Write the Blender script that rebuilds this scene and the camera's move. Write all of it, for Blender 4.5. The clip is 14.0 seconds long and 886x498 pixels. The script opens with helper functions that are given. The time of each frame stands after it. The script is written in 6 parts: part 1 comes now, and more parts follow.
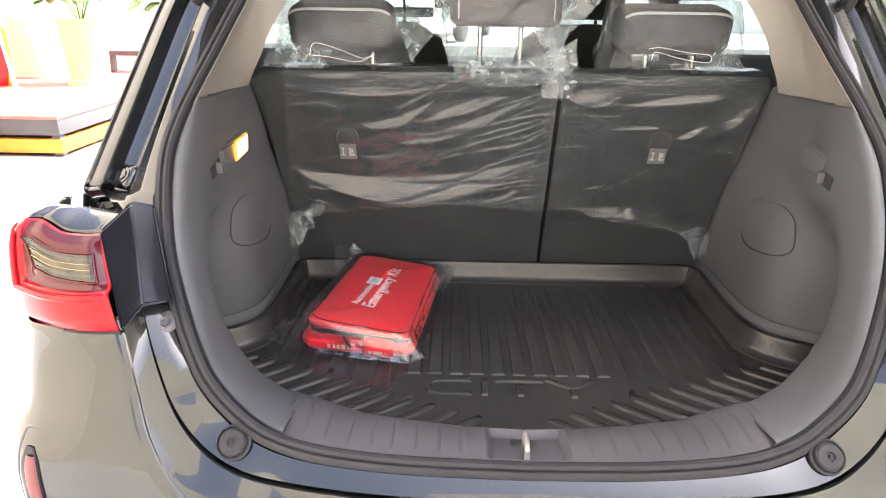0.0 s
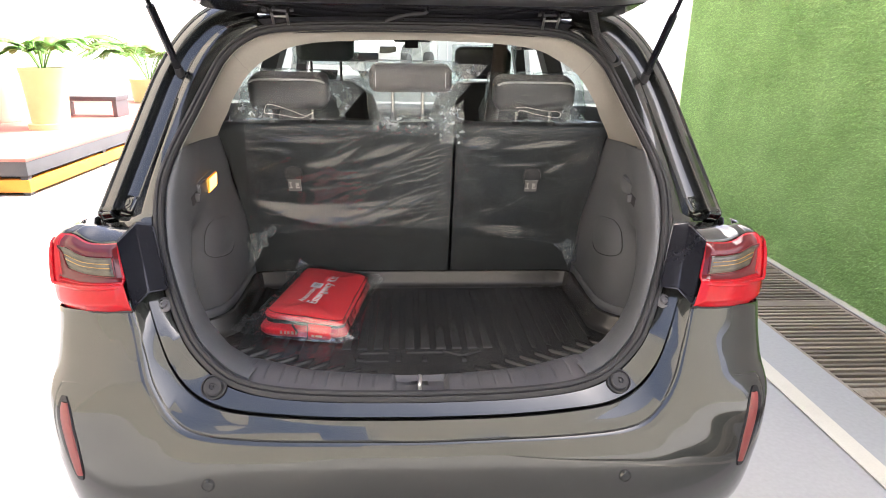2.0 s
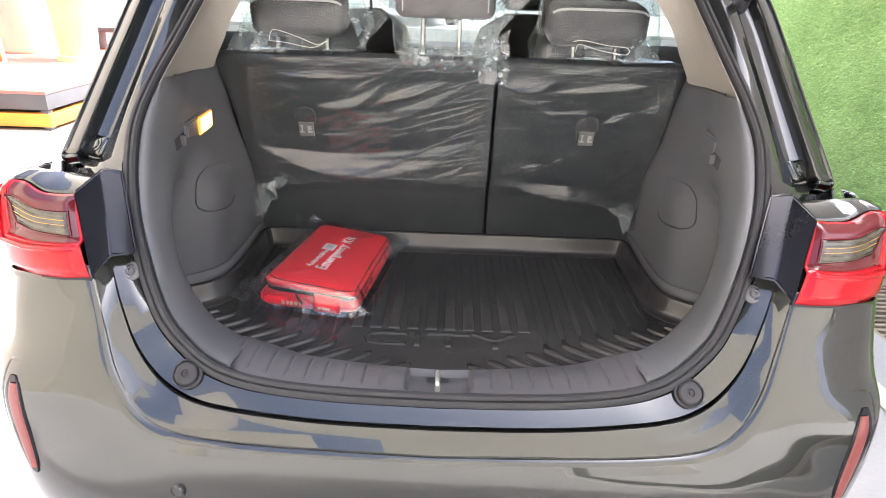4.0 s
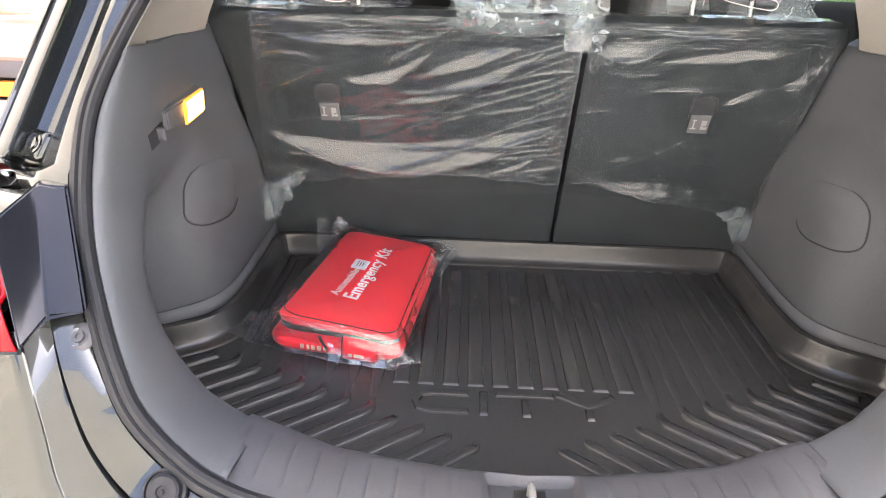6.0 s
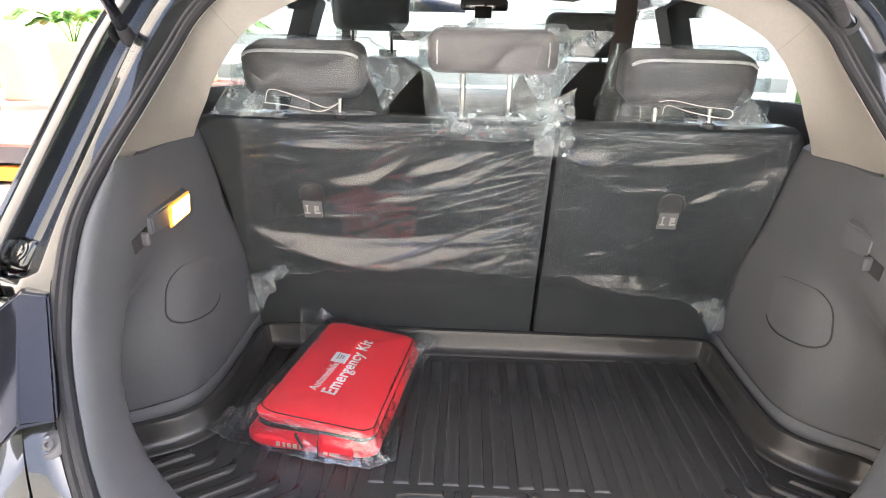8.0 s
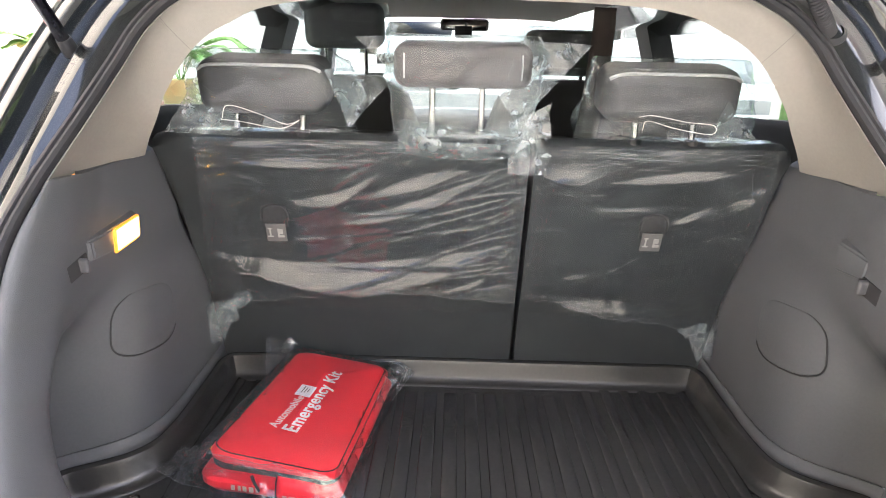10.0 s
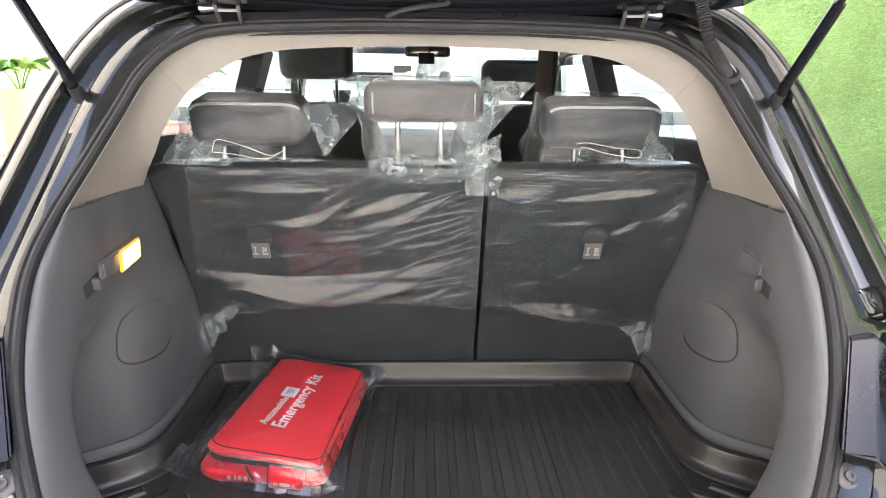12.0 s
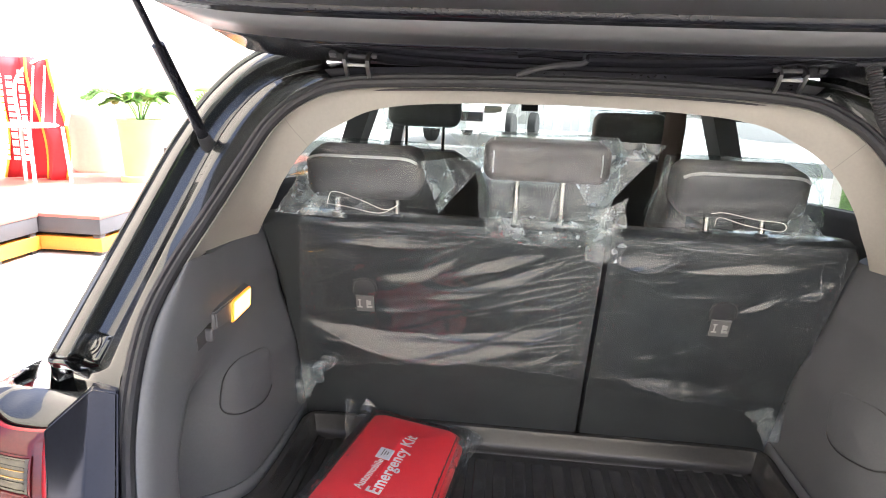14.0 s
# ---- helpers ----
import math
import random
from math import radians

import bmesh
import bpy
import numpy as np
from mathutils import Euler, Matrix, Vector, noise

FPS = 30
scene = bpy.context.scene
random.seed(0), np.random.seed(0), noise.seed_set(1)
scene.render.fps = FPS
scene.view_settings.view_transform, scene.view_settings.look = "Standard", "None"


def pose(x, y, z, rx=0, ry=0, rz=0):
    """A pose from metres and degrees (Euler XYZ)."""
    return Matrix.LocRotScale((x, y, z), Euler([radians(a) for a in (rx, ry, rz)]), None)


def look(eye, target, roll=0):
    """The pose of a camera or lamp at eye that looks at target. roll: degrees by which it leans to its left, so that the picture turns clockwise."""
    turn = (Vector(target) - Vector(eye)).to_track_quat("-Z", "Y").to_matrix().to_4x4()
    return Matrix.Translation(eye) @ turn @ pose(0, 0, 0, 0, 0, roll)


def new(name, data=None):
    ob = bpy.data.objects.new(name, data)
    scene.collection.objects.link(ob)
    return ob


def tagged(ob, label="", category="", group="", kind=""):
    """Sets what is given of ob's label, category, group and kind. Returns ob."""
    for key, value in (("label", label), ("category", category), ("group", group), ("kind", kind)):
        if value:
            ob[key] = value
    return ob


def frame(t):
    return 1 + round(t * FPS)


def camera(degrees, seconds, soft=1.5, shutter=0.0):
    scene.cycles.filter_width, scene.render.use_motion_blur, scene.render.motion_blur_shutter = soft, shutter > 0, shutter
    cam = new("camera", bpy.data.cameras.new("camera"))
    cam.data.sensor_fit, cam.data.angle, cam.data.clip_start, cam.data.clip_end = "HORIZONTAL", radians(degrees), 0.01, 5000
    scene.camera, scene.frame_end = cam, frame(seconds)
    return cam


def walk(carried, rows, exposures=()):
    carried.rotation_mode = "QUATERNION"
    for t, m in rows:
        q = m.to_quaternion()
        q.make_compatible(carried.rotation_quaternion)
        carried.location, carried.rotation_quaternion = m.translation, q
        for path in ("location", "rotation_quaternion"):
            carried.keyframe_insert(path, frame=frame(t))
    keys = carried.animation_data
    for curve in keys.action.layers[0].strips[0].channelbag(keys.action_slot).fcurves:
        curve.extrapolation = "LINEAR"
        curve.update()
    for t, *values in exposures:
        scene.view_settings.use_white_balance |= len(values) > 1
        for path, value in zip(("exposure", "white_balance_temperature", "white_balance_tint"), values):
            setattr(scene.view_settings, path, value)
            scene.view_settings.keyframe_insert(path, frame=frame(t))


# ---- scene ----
from mathutils.bvhtree import BVHTree

cam = camera(70.6, 14.0, soft=0.6)
PATH = [
    (0, (-0.128, -0.854, 1.352), (-0.162, 1.007, 0.62), 0.7),
    (0.5, (-0.043, -0.963, 1.391), (0.045, 0.921, 0.725), 0.5),
    (1, (-0.012, -1.136, 1.414), (0.098, 0.775, 0.833), 0.8),
    (1.5, (-0.016, -1.24, 1.411), (0.1, 0.677, 0.853), 0.8),
    (2, (-0.028, -1.342, 1.447), (0.084, 0.556, 0.825), 0.9),
    (2.2, (-0.035, -1.364, 1.452), (0.074, 0.524, 0.802), 1.0),
    (4.3, (0.012, -0.919, 1.378), (-0.02, 0.919, 0.592), 1.9),
    (4.5, (-0.005, -0.843, 1.376), (-0.046, 0.994, 0.586), 1.8),
    (5, (-0.061, -0.728, 1.35), (-0.116, 1.1, 0.541), 1.6),
    (5.5, (-0.107, -0.666, 1.33), (-0.162, 1.149, 0.491), 1.7),
    (6, (-0.11, -0.599, 1.332), (-0.165, 1.194, 0.446), 1.6),
    (6.5, (-0.086, -0.573, 1.375), (-0.142, 1.215, 0.482), 1.6),
    (7, (-0.065, -0.576, 1.387), (-0.122, 1.257, 0.59), 1.5),
    (7.5, (-0.047, -0.599, 1.391), (-0.105, 1.265, 0.667), 1.4),
    (8, (-0.066, -0.608, 1.392), (-0.125, 1.274, 0.717), 1.4),
    (8.2, (-0.063, -0.599, 1.4), (-0.136, 1.283, 0.726), 1.4),
    (10.5, (-0.027, -0.527, 1.366), (-0.04, 1.382, 0.769), 1.3),
    (11, (-0.043, -0.612, 1.418), (-0.047, 1.296, 0.818), 1.3),
    (11.5, (-0.057, -0.712, 1.412), (-0.054, 1.199, 0.824), 1.2),
    (12, (-0.019, -0.697, 1.422), (0.045, 1.221, 0.856), 0.7),
    (12.5, (0.058, -0.639, 1.445), (0.136, 1.293, 0.936), 0.8),
    (13, (0.0, -0.533, 1.45), (0.077, 1.41, 0.983), 1.1),
    (13.5, (-0.045, -0.517, 1.454), (-0.067, 1.43, 0.997), 1.8),
    (14, (-0.101, -0.616, 1.458), (-0.284, 1.321, 0.996), 2.3),
]
walk(cam, [(t, look(eye, target, roll)) for t, eye, target, roll in PATH], [(0, 3.38, 6250, 13), (0.5, 3.43, 6250, 13), (1.0, 3.35, 6250, 13), (1.5, 3.03, 6250, 13), (2.0, 2.85, 6200, 13), (4.5, 3.43, 6000, 13), (5.5, 3.65, 6000, 13), (6.5, 3.81, 6000, 13), (7.5, 3.68, 6000, 13), (8.2, 3.60, 6000, 13), (10.4, 3.53, 6000, 13), (11.5, 3.51, 6000, 13), (12.5, 3.35, 6000, 13), (14.0, 3.23, 6000, 13)])

# ---- light ----
world = bpy.data.worlds.new("sky")
scene.world = world
world.use_nodes = True
wn = world.node_tree
sky = wn.nodes.new("ShaderNodeTexSky")
sky.sky_type, sky.sun_disc = "NISHITA", False
SUN_EL, SUN_AZ = 58.0, 75.0          # degrees; azimuth from +y towards +x
sky.sun_elevation, sky.sun_rotation = radians(SUN_EL), radians(SUN_AZ)
sky.air_density, sky.dust_density, sky.ozone_density = 0.55, 8.0, 0.3
wn.links.new(sky.outputs[0], wn.nodes["Background"].inputs[0])
wn.nodes["Background"].inputs[1].default_value = 0.15
lamp = bpy.data.lights.new("sun", "SUN")
lamp.energy, lamp.angle, lamp.color = 2.25, radians(0.6), (1.0, 0.95, 0.87)
sun = new("sun", lamp)
sun_dir = Vector((math.sin(radians(SUN_AZ)) * math.cos(radians(SUN_EL)), math.cos(radians(SUN_AZ)) * math.cos(radians(SUN_EL)), math.sin(radians(SUN_EL))))
sun.matrix_world = look(sun_dir * 20, (0, 0, 0))


# ---- materials ----
def surface(name, c1, c2=None, scale=6.0, rough=0.5, rough2=None, metal=0.0, coat=0.0, bump=0.0, bump_scale=200.0, spec=0.5, stretch=(1, 1, 1), fine=40.0, island=0.0, sheen=0.0):
    """Principled surface whose colour and gloss vary at two scales, with fine relief."""
    m = bpy.data.materials.new(name)
    m.use_nodes = True
    nt = m.node_tree
    p = nt.nodes["Principled BSDF"]
    c2 = c2 or tuple(0.8 * v for v in c1)
    rough2 = rough if rough2 is None else rough2
    co = nt.nodes.new("ShaderNodeTexCoord")
    mp = nt.nodes.new("ShaderNodeMapping")
    mp.inputs["Scale"].default_value = stretch
    nt.links.new(co.outputs["Object"], mp.inputs[0])
    a = nt.nodes.new("ShaderNodeTexNoise")
    a.inputs["Scale"].default_value, a.inputs["Detail"].default_value = scale, 5
    b = nt.nodes.new("ShaderNodeTexNoise")
    b.inputs["Scale"].default_value, b.inputs["Detail"].default_value = scale * fine, 3
    for n in (a, b):
        nt.links.new(mp.outputs[0], n.inputs["Vector"])
    mixf = nt.nodes.new("ShaderNodeMix")
    mixf.inputs[0].default_value = 0.4
    nt.links.new(a.outputs[0], mixf.inputs[2])
    nt.links.new(b.outputs[0], mixf.inputs[3])
    ramp = nt.nodes.new("ShaderNodeValToRGB")
    ramp.color_ramp.elements[0].position, ramp.color_ramp.elements[1].position = 0.35, 0.65
    ramp.color_ramp.elements[0].color, ramp.color_ramp.elements[1].color = (*c2, 1), (*c1, 1)
    nt.links.new(mixf.outputs[0], ramp.inputs[0])
    out = ramp.outputs[0]
    if island:
        g = nt.nodes.new("ShaderNodeObjectInfo")
        hv = nt.nodes.new("ShaderNodeHueSaturation")
        mr = nt.nodes.new("ShaderNodeMapRange")
        mr.inputs[3].default_value, mr.inputs[4].default_value = 1 - island, 1 + island
        nt.links.new(g.outputs["Random"], mr.inputs[0])
        nt.links.new(mr.outputs[0], hv.inputs["Value"])
        nt.links.new(out, hv.inputs["Color"])
        out = hv.outputs[0]
    nt.links.new(out, p.inputs["Base Color"])
    rr = nt.nodes.new("ShaderNodeMapRange")
    rr.inputs[3].default_value, rr.inputs[4].default_value = rough, rough2
    nt.links.new(a.outputs[0], rr.inputs[0])
    nt.links.new(rr.outputs[0], p.inputs["Roughness"])
    p.inputs["Metallic"].default_value = metal
    p.inputs["Coat Weight"].default_value = coat
    p.inputs["Coat Roughness"].default_value = 0.03
    p.inputs["Specular IOR Level"].default_value = spec
    p.inputs["Sheen Weight"].default_value = sheen
    if bump:
        n = nt.nodes.new("ShaderNodeTexNoise")
        n.inputs["Scale"].default_value, n.inputs["Detail"].default_value = bump_scale, 4
        nt.links.new(mp.outputs[0], n.inputs["Vector"])
        bp = nt.nodes.new("ShaderNodeBump")
        bp.inputs["Strength"].default_value, bp.inputs["Distance"].default_value = bump, 0.002
        nt.links.new(n.outputs[0], bp.inputs["Height"])
        nt.links.new(bp.outputs[0], p.inputs["Normal"])
    return m


def glow(name, colour, strength):
    m = bpy.data.materials.new(name)
    m.use_nodes = True
    p = m.node_tree.nodes["Principled BSDF"]
    p.inputs["Base Color"].default_value = (*colour, 1)
    p.inputs["Emission Color"].default_value = (*colour, 1)
    p.inputs["Emission Strength"].default_value = strength
    return m


def film_mat(name, milky=0.02, gloss=1.0, tint=(1, 1, 1), bump=0.5, bump_scale=14.0, rough=0.06):
    """Thin clear plastic film: sees through, with glossy creases and a little milky haze."""
    m = bpy.data.materials.new(name)
    m.use_nodes = True
    nt = m.node_tree
    nt.nodes.remove(nt.nodes["Principled BSDF"])
    out = nt.nodes["Material Output"]
    co = nt.nodes.new("ShaderNodeTexCoord")
    wr = nt.nodes.new("ShaderNodeTexNoise")
    wr.inputs["Scale"].default_value, wr.inputs["Detail"].default_value, wr.inputs["Distortion"].default_value = bump_scale, 4, 1.6
    nt.links.new(co.outputs["Object"], wr.inputs["Vector"])
    bp = nt.nodes.new("ShaderNodeBump")
    bp.inputs["Strength"].default_value, bp.inputs["Distance"].default_value = bump, 0.02
    nt.links.new(wr.outputs[0], bp.inputs["Height"])
    clear = nt.nodes.new("ShaderNodeBsdfTransparent")
    clear.inputs[0].default_value = (*tint, 1)
    haze = nt.nodes.new("ShaderNodeBsdfTranslucent")
    white = nt.nodes.new("ShaderNodeBsdfDiffuse")
    haze.inputs[0].default_value = white.inputs[0].default_value = (0.80, 0.88, 0.91, 1)
    hz = nt.nodes.new("ShaderNodeMixShader")
    nt.links.new(haze.outputs[0], hz.inputs[1])
    nt.links.new(white.outputs[0], hz.inputs[2])
    mixh = nt.nodes.new("ShaderNodeMixShader")
    mh = nt.nodes.new("ShaderNodeMapRange")
    mh.inputs[1].default_value, mh.inputs[2].default_value = 0.35, 0.75
    mh.inputs[3].default_value, mh.inputs[4].default_value = milky * 0.4, milky * 2.0
    nt.links.new(wr.outputs[0], mh.inputs[0])
    nt.links.new(mh.outputs[0], mixh.inputs[0])
    nt.links.new(clear.outputs[0], mixh.inputs[1])
    nt.links.new(hz.outputs[0], mixh.inputs[2])
    gl = nt.nodes.new("ShaderNodeBsdfGlossy")
    gl.inputs["Roughness"].default_value = rough
    nt.links.new(bp.outputs[0], gl.inputs["Normal"])
    lw = nt.nodes.new("ShaderNodeLayerWeight")
    lw.inputs["Blend"].default_value = 0.5
    nt.links.new(bp.outputs[0], lw.inputs["Normal"])
    pw = nt.nodes.new("ShaderNodeMath")
    pw.operation = "POWER"
    pw.inputs[1].default_value = 4.0
    nt.links.new(lw.outputs["Facing"], pw.inputs[0])
    fr = nt.nodes.new("ShaderNodeMath")
    fr.operation = "MULTIPLY_ADD"
    fr.inputs[1].default_value, fr.inputs[2].default_value = 0.9, 0.06
    nt.links.new(pw.outputs[0], fr.inputs[0])
    mul = nt.nodes.new("ShaderNodeMath")
    mul.operation = "MULTIPLY"
    mul.inputs[1].default_value = gloss
    mul.use_clamp = True
    nt.links.new(fr.outputs[0], mul.inputs[0])
    mix = nt.nodes.new("ShaderNodeMixShader")
    nt.links.new(mul.outputs[0], mix.inputs[0])
    nt.links.new(mixh.outputs[0], mix.inputs[1])
    nt.links.new(gl.outputs[0], mix.inputs[2])
    nt.links.new(mix.outputs[0], out.inputs[0])
    return m


PAINT = surface("grey_metallic_paint", (0.029, 0.033, 0.031), (0.025, 0.028, 0.027), 3, 0.20, 0.24, metal=0.75, coat=1.0, fine=300)
INNER_PAINT = surface("satin_inner_panel_paint", (0.135, 0.138, 0.142), (0.115, 0.118, 0.122), 4, 0.36, 0.44, metal=0.25, coat=0.15, fine=200)
BLACK_GLOSS = surface("black_gloss_plastic", (0.010, 0.011, 0.015), (0.008, 0.008, 0.010), 4, 0.08, 0.13, spec=0.35, coat=0.0)
TRIM = surface("dark_grain_plastic", (0.094, 0.099, 0.106), (0.080, 0.085, 0.091), 5, 0.55, 0.62, bump=0.25, bump_scale=900)
TRIM_LIGHT = surface("scuff_grain_plastic", (0.085, 0.085, 0.09), (0.07, 0.07, 0.075), 5, 0.5, 0.6, bump=0.2, bump_scale=900)
RUBBER = surface("black_rubber", (0.03, 0.031, 0.034), (0.022, 0.022, 0.024), 12, 0.6, 0.75, bump=0.2, bump_scale=500, spec=0.3)
TRAY = surface("moulded_tray_plastic", (0.038, 0.038, 0.037), (0.031, 0.031, 0.030), 4, 0.22, 0.28, bump=0.10, bump_scale=1200)
BEIGE = surface("beige_grain_liner", (0.235, 0.222, 0.197), (0.212, 0.200, 0.178), 4, 0.75, 0.85, bump=0.2, bump_scale=700)
LINER_JOINT = surface("liner_joint", (0.14, 0.132, 0.118), (0.12, 0.114, 0.10), 20, 0.8)
CARPET = surface("dark_seat_back_carpet", (0.037, 0.042, 0.044), (0.028, 0.032, 0.034), 9, 0.9, 0.95, bump=0.8, bump_scale=600, sheen=0.05, spec=0.2)
LEATHER = surface("black_leather", (0.035, 0.034, 0.035), (0.025, 0.024, 0.025), 10, 0.6, 0.7, bump=0.35, bump_scale=420)
LEATHER_BROWN = surface("dark_brown_leather", (0.06, 0.048, 0.045), (0.045, 0.037, 0.035), 10, 0.6, 0.7, bump=0.4, bump_scale=380)
CHROME = surface("chrome", (0.32, 0.31, 0.30), (0.25, 0.245, 0.24), 8, 0.10, 0.18, metal=1.0)
BRIGHT_ZINC = surface("bright_zinc", (0.70, 0.70, 0.68), (0.6, 0.6, 0.58), 20, 0.25, 0.35, metal=0.8)
DARK_STEEL = surface("dark_bolt_steel", (0.05, 0.05, 0.052), (0.035, 0.035, 0.037), 20, 0.35, 0.5, metal=0.6)
STEEL = surface("zinc_steel", (0.22, 0.22, 0.22), (0.12, 0.12, 0.12), 20, 0.3, 0.45, metal=0.9)
RED_LENS = surface("red_lamp_lens", (0.34, 0.005, 0.010), (0.27, 0.004, 0.008), 8, 0.06, 0.09, spec=0.3)
CLEAR_LENS = surface("clear_lamp_lens", (0.065, 0.058, 0.036), (0.025, 0.022, 0.014), 40, 0.10, 0.2, spec=0.5, coat=0.3, stretch=(1, 1, 3))
AMBER_LENS = surface("amber_lamp_flute", (0.30, 0.17, 0.03), (0.20, 0.11, 0.02), 30, 0.2, 0.3, coat=0.6)
DARK_RED = surface("dark_red_inner_lens", (0.09, 0.008, 0.010), (0.06, 0.006, 0.008), 8, 0.10, 0.16, spec=0.4)
REFLEX = surface("dull_red_reflector", (0.15, 0.026, 0.024), (0.11, 0.02, 0.02), 60, 0.3, 0.4, coat=0.1)
RED_CLOTH = surface("red_nylon", (0.86, 0.018, 0.035), (0.78, 0.013, 0.028), 14, 0.6, 0.75, bump=0.5, bump_scale=700, fine=30, sheen=0.1)
BLACK_ZIP = surface("black_zip_tape", (0.012, 0.012, 0.013), (0.03, 0.03, 0.03), 200, 0.6, 0.7, bump=0.6, bump_scale=900)
WHITE_INK = surface("white_print", (0.82, 0.80, 0.80), (0.75, 0.73, 0.73), 60, 0.6, 0.7)
PRINT_BEIGE = surface("beige_print", (0.55, 0.40, 0.33), (0.48, 0.34, 0.28), 60, 0.6, 0.7)
PAPER = surface("white_paper_label", (0.8, 0.81, 0.86), (0.76, 0.77, 0.82), 40, 0.5, 0.6)
TAG_INK = surface("pale_tag_print", (0.28, 0.28, 0.27), (0.24, 0.24, 0.23), 40, 0.6, 0.7)
GREY_TAG = surface("grey_tag_plastic", (0.11, 0.11, 0.11), (0.09, 0.09, 0.09), 30, 0.5, 0.6)
PIPING = surface("pale_piping", (0.34, 0.335, 0.32), (0.28, 0.275, 0.27), 40, 0.6, 0.7)
CORD = surface("white_cord", (0.55, 0.53, 0.49), (0.45, 0.43, 0.39), 80, 0.7, 0.8)
GLASS = film_mat("window_glass", 0.0, 1.0, (0.42, 0.48, 0.46), 0.0, 1.0, 0.01)
FILM = film_mat("clear_seat_film", 0.016, 1.15, (0.985, 0.99, 0.99), 0.02, 22.0, 0.02)
FILM_BAG = film_mat("crumpled_headrest_bag", 0.024, 0.7, (0.90, 0.94, 0.945), 0.10, 26.0, 0.04)
FILM_MILKY = film_mat("milky_headrest_bag", 0.07, 0.7, (0.90, 0.94, 0.95), 0.10, 26.0, 0.04)
FILM_FLAP = film_mat("bunched_headrest_bag", 0.20, 1.2, (0.88, 0.93, 0.935), 0.10, 30.0, 0.05)
FILM_TAIL = film_mat("bunched_seat_film", 0.12, 1.2, (0.90, 0.94, 0.945), 0.25, 45.0, 0.05)
FILM_KIT = film_mat("clear_kit_bag", 0.012, 1.7, (0.99, 0.99, 0.99), 0.05, 30.0, 0.03)
FILM_CORNER = film_mat("loose_kit_bag_film", 0.055, 2.6, (0.95, 0.95, 0.96), 0.15, 40.0, 0.03)
# Milkier film on thin tubes paints bright lines along film edges and creases.
FILM_GLINT = film_mat("film_fold_glint", 0.16, 1.2, (0.95, 0.97, 0.97), 0.0, 50.0, 0.08)
SLOT = surface("slot_plastic_and_shade", (0.034, 0.034, 0.036), (0.028, 0.028, 0.029), 20, 0.6, 0.7)
BOOT_HALO = glow("amber_boot_lamp_halo", (1.0, 0.30, 0.03), 0.10)
BOOT_GLOW = glow("warm_boot_lamp", (1.0, 0.50, 0.075), 1.1)
GROUND = surface("pale_concrete_floor", (0.35, 0.35, 0.34), (0.30, 0.30, 0.29), 0.9, 0.55, 0.75, bump=0.25, bump_scale=60, fine=60)
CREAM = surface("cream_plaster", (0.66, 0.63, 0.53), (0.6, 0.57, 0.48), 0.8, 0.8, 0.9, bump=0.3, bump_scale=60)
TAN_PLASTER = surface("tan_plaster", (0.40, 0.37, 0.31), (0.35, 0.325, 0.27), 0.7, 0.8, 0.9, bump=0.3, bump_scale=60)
ASPHALT = surface("unseen_drive_concrete", (0.30, 0.295, 0.28), (0.24, 0.236, 0.225), 2.0, 0.8, 0.9, bump=0.6, bump_scale=120)
LINE_PAINT = surface("cream_line_paint", (0.58, 0.55, 0.46), (0.50, 0.47, 0.39), 4, 0.5, 0.7, bump=0.2, bump_scale=90)
DRAIN = surface("rusty_drain_grating", (0.27, 0.235, 0.185), (0.15, 0.115, 0.08), 5, 0.6, 0.8, metal=0.0, bump=0.5, bump_scale=120, island=0.35)
# Near-black colour paints the shade between grating bars and under the deck.
GAP_SHADE = surface("painted_gap_shade", (0.02, 0.019, 0.018), (0.01, 0.01, 0.01), 4, 0.9)
GRASS = surface("artificial_turf", (0.25, 0.40, 0.15), (0.16, 0.28, 0.085), 3.0, 0.6, 0.75, bump=1.0, bump_scale=140, fine=25)
BLADE = surface("turf_blade_plastic", (0.36, 0.56, 0.22), (0.22, 0.40, 0.12), 3.0, 0.5, 0.65)
bn = BLADE.node_tree
geo, hsv, mrg = bn.nodes.new("ShaderNodeNewGeometry"), bn.nodes.new("ShaderNodeHueSaturation"), bn.nodes.new("ShaderNodeMapRange")
mrg.inputs[3].default_value, mrg.inputs[4].default_value = 0.45, 1.5
bn.links.new(geo.outputs["Random Per Island"], mrg.inputs[0])
bn.links.new(mrg.outputs[0], hsv.inputs["Value"])
old = bn.nodes["Principled BSDF"].inputs["Base Color"].links[0].from_socket
bn.links.new(old, hsv.inputs["Color"])
bn.links.new(hsv.outputs[0], bn.nodes["Principled BSDF"].inputs["Base Color"])
WALL = surface("white_painted_wall", (0.8, 0.79, 0.76), (0.74, 0.73, 0.7), 1.2, 0.7, 0.85, bump=0.15, bump_scale=80)
GREY_WALL = surface("grey_painted_wall", (0.52, 0.52, 0.51), (0.46, 0.46, 0.45), 1.2, 0.7, 0.85, bump=0.15, bump_scale=80)
DECK_RED = surface("red_deck_tiles", (0.42, 0.13, 0.10), (0.34, 0.10, 0.08), 3, 0.5, 0.65, bump=0.2, bump_scale=60)
DECK_GREY = surface("dark_grey_deck_edge", (0.07, 0.07, 0.075), (0.05, 0.05, 0.055), 5, 0.5, 0.6)
DECK_ORANGE = surface("orange_deck_band", (0.75, 0.27, 0.03), (0.65, 0.22, 0.02), 5, 0.5, 0.6)
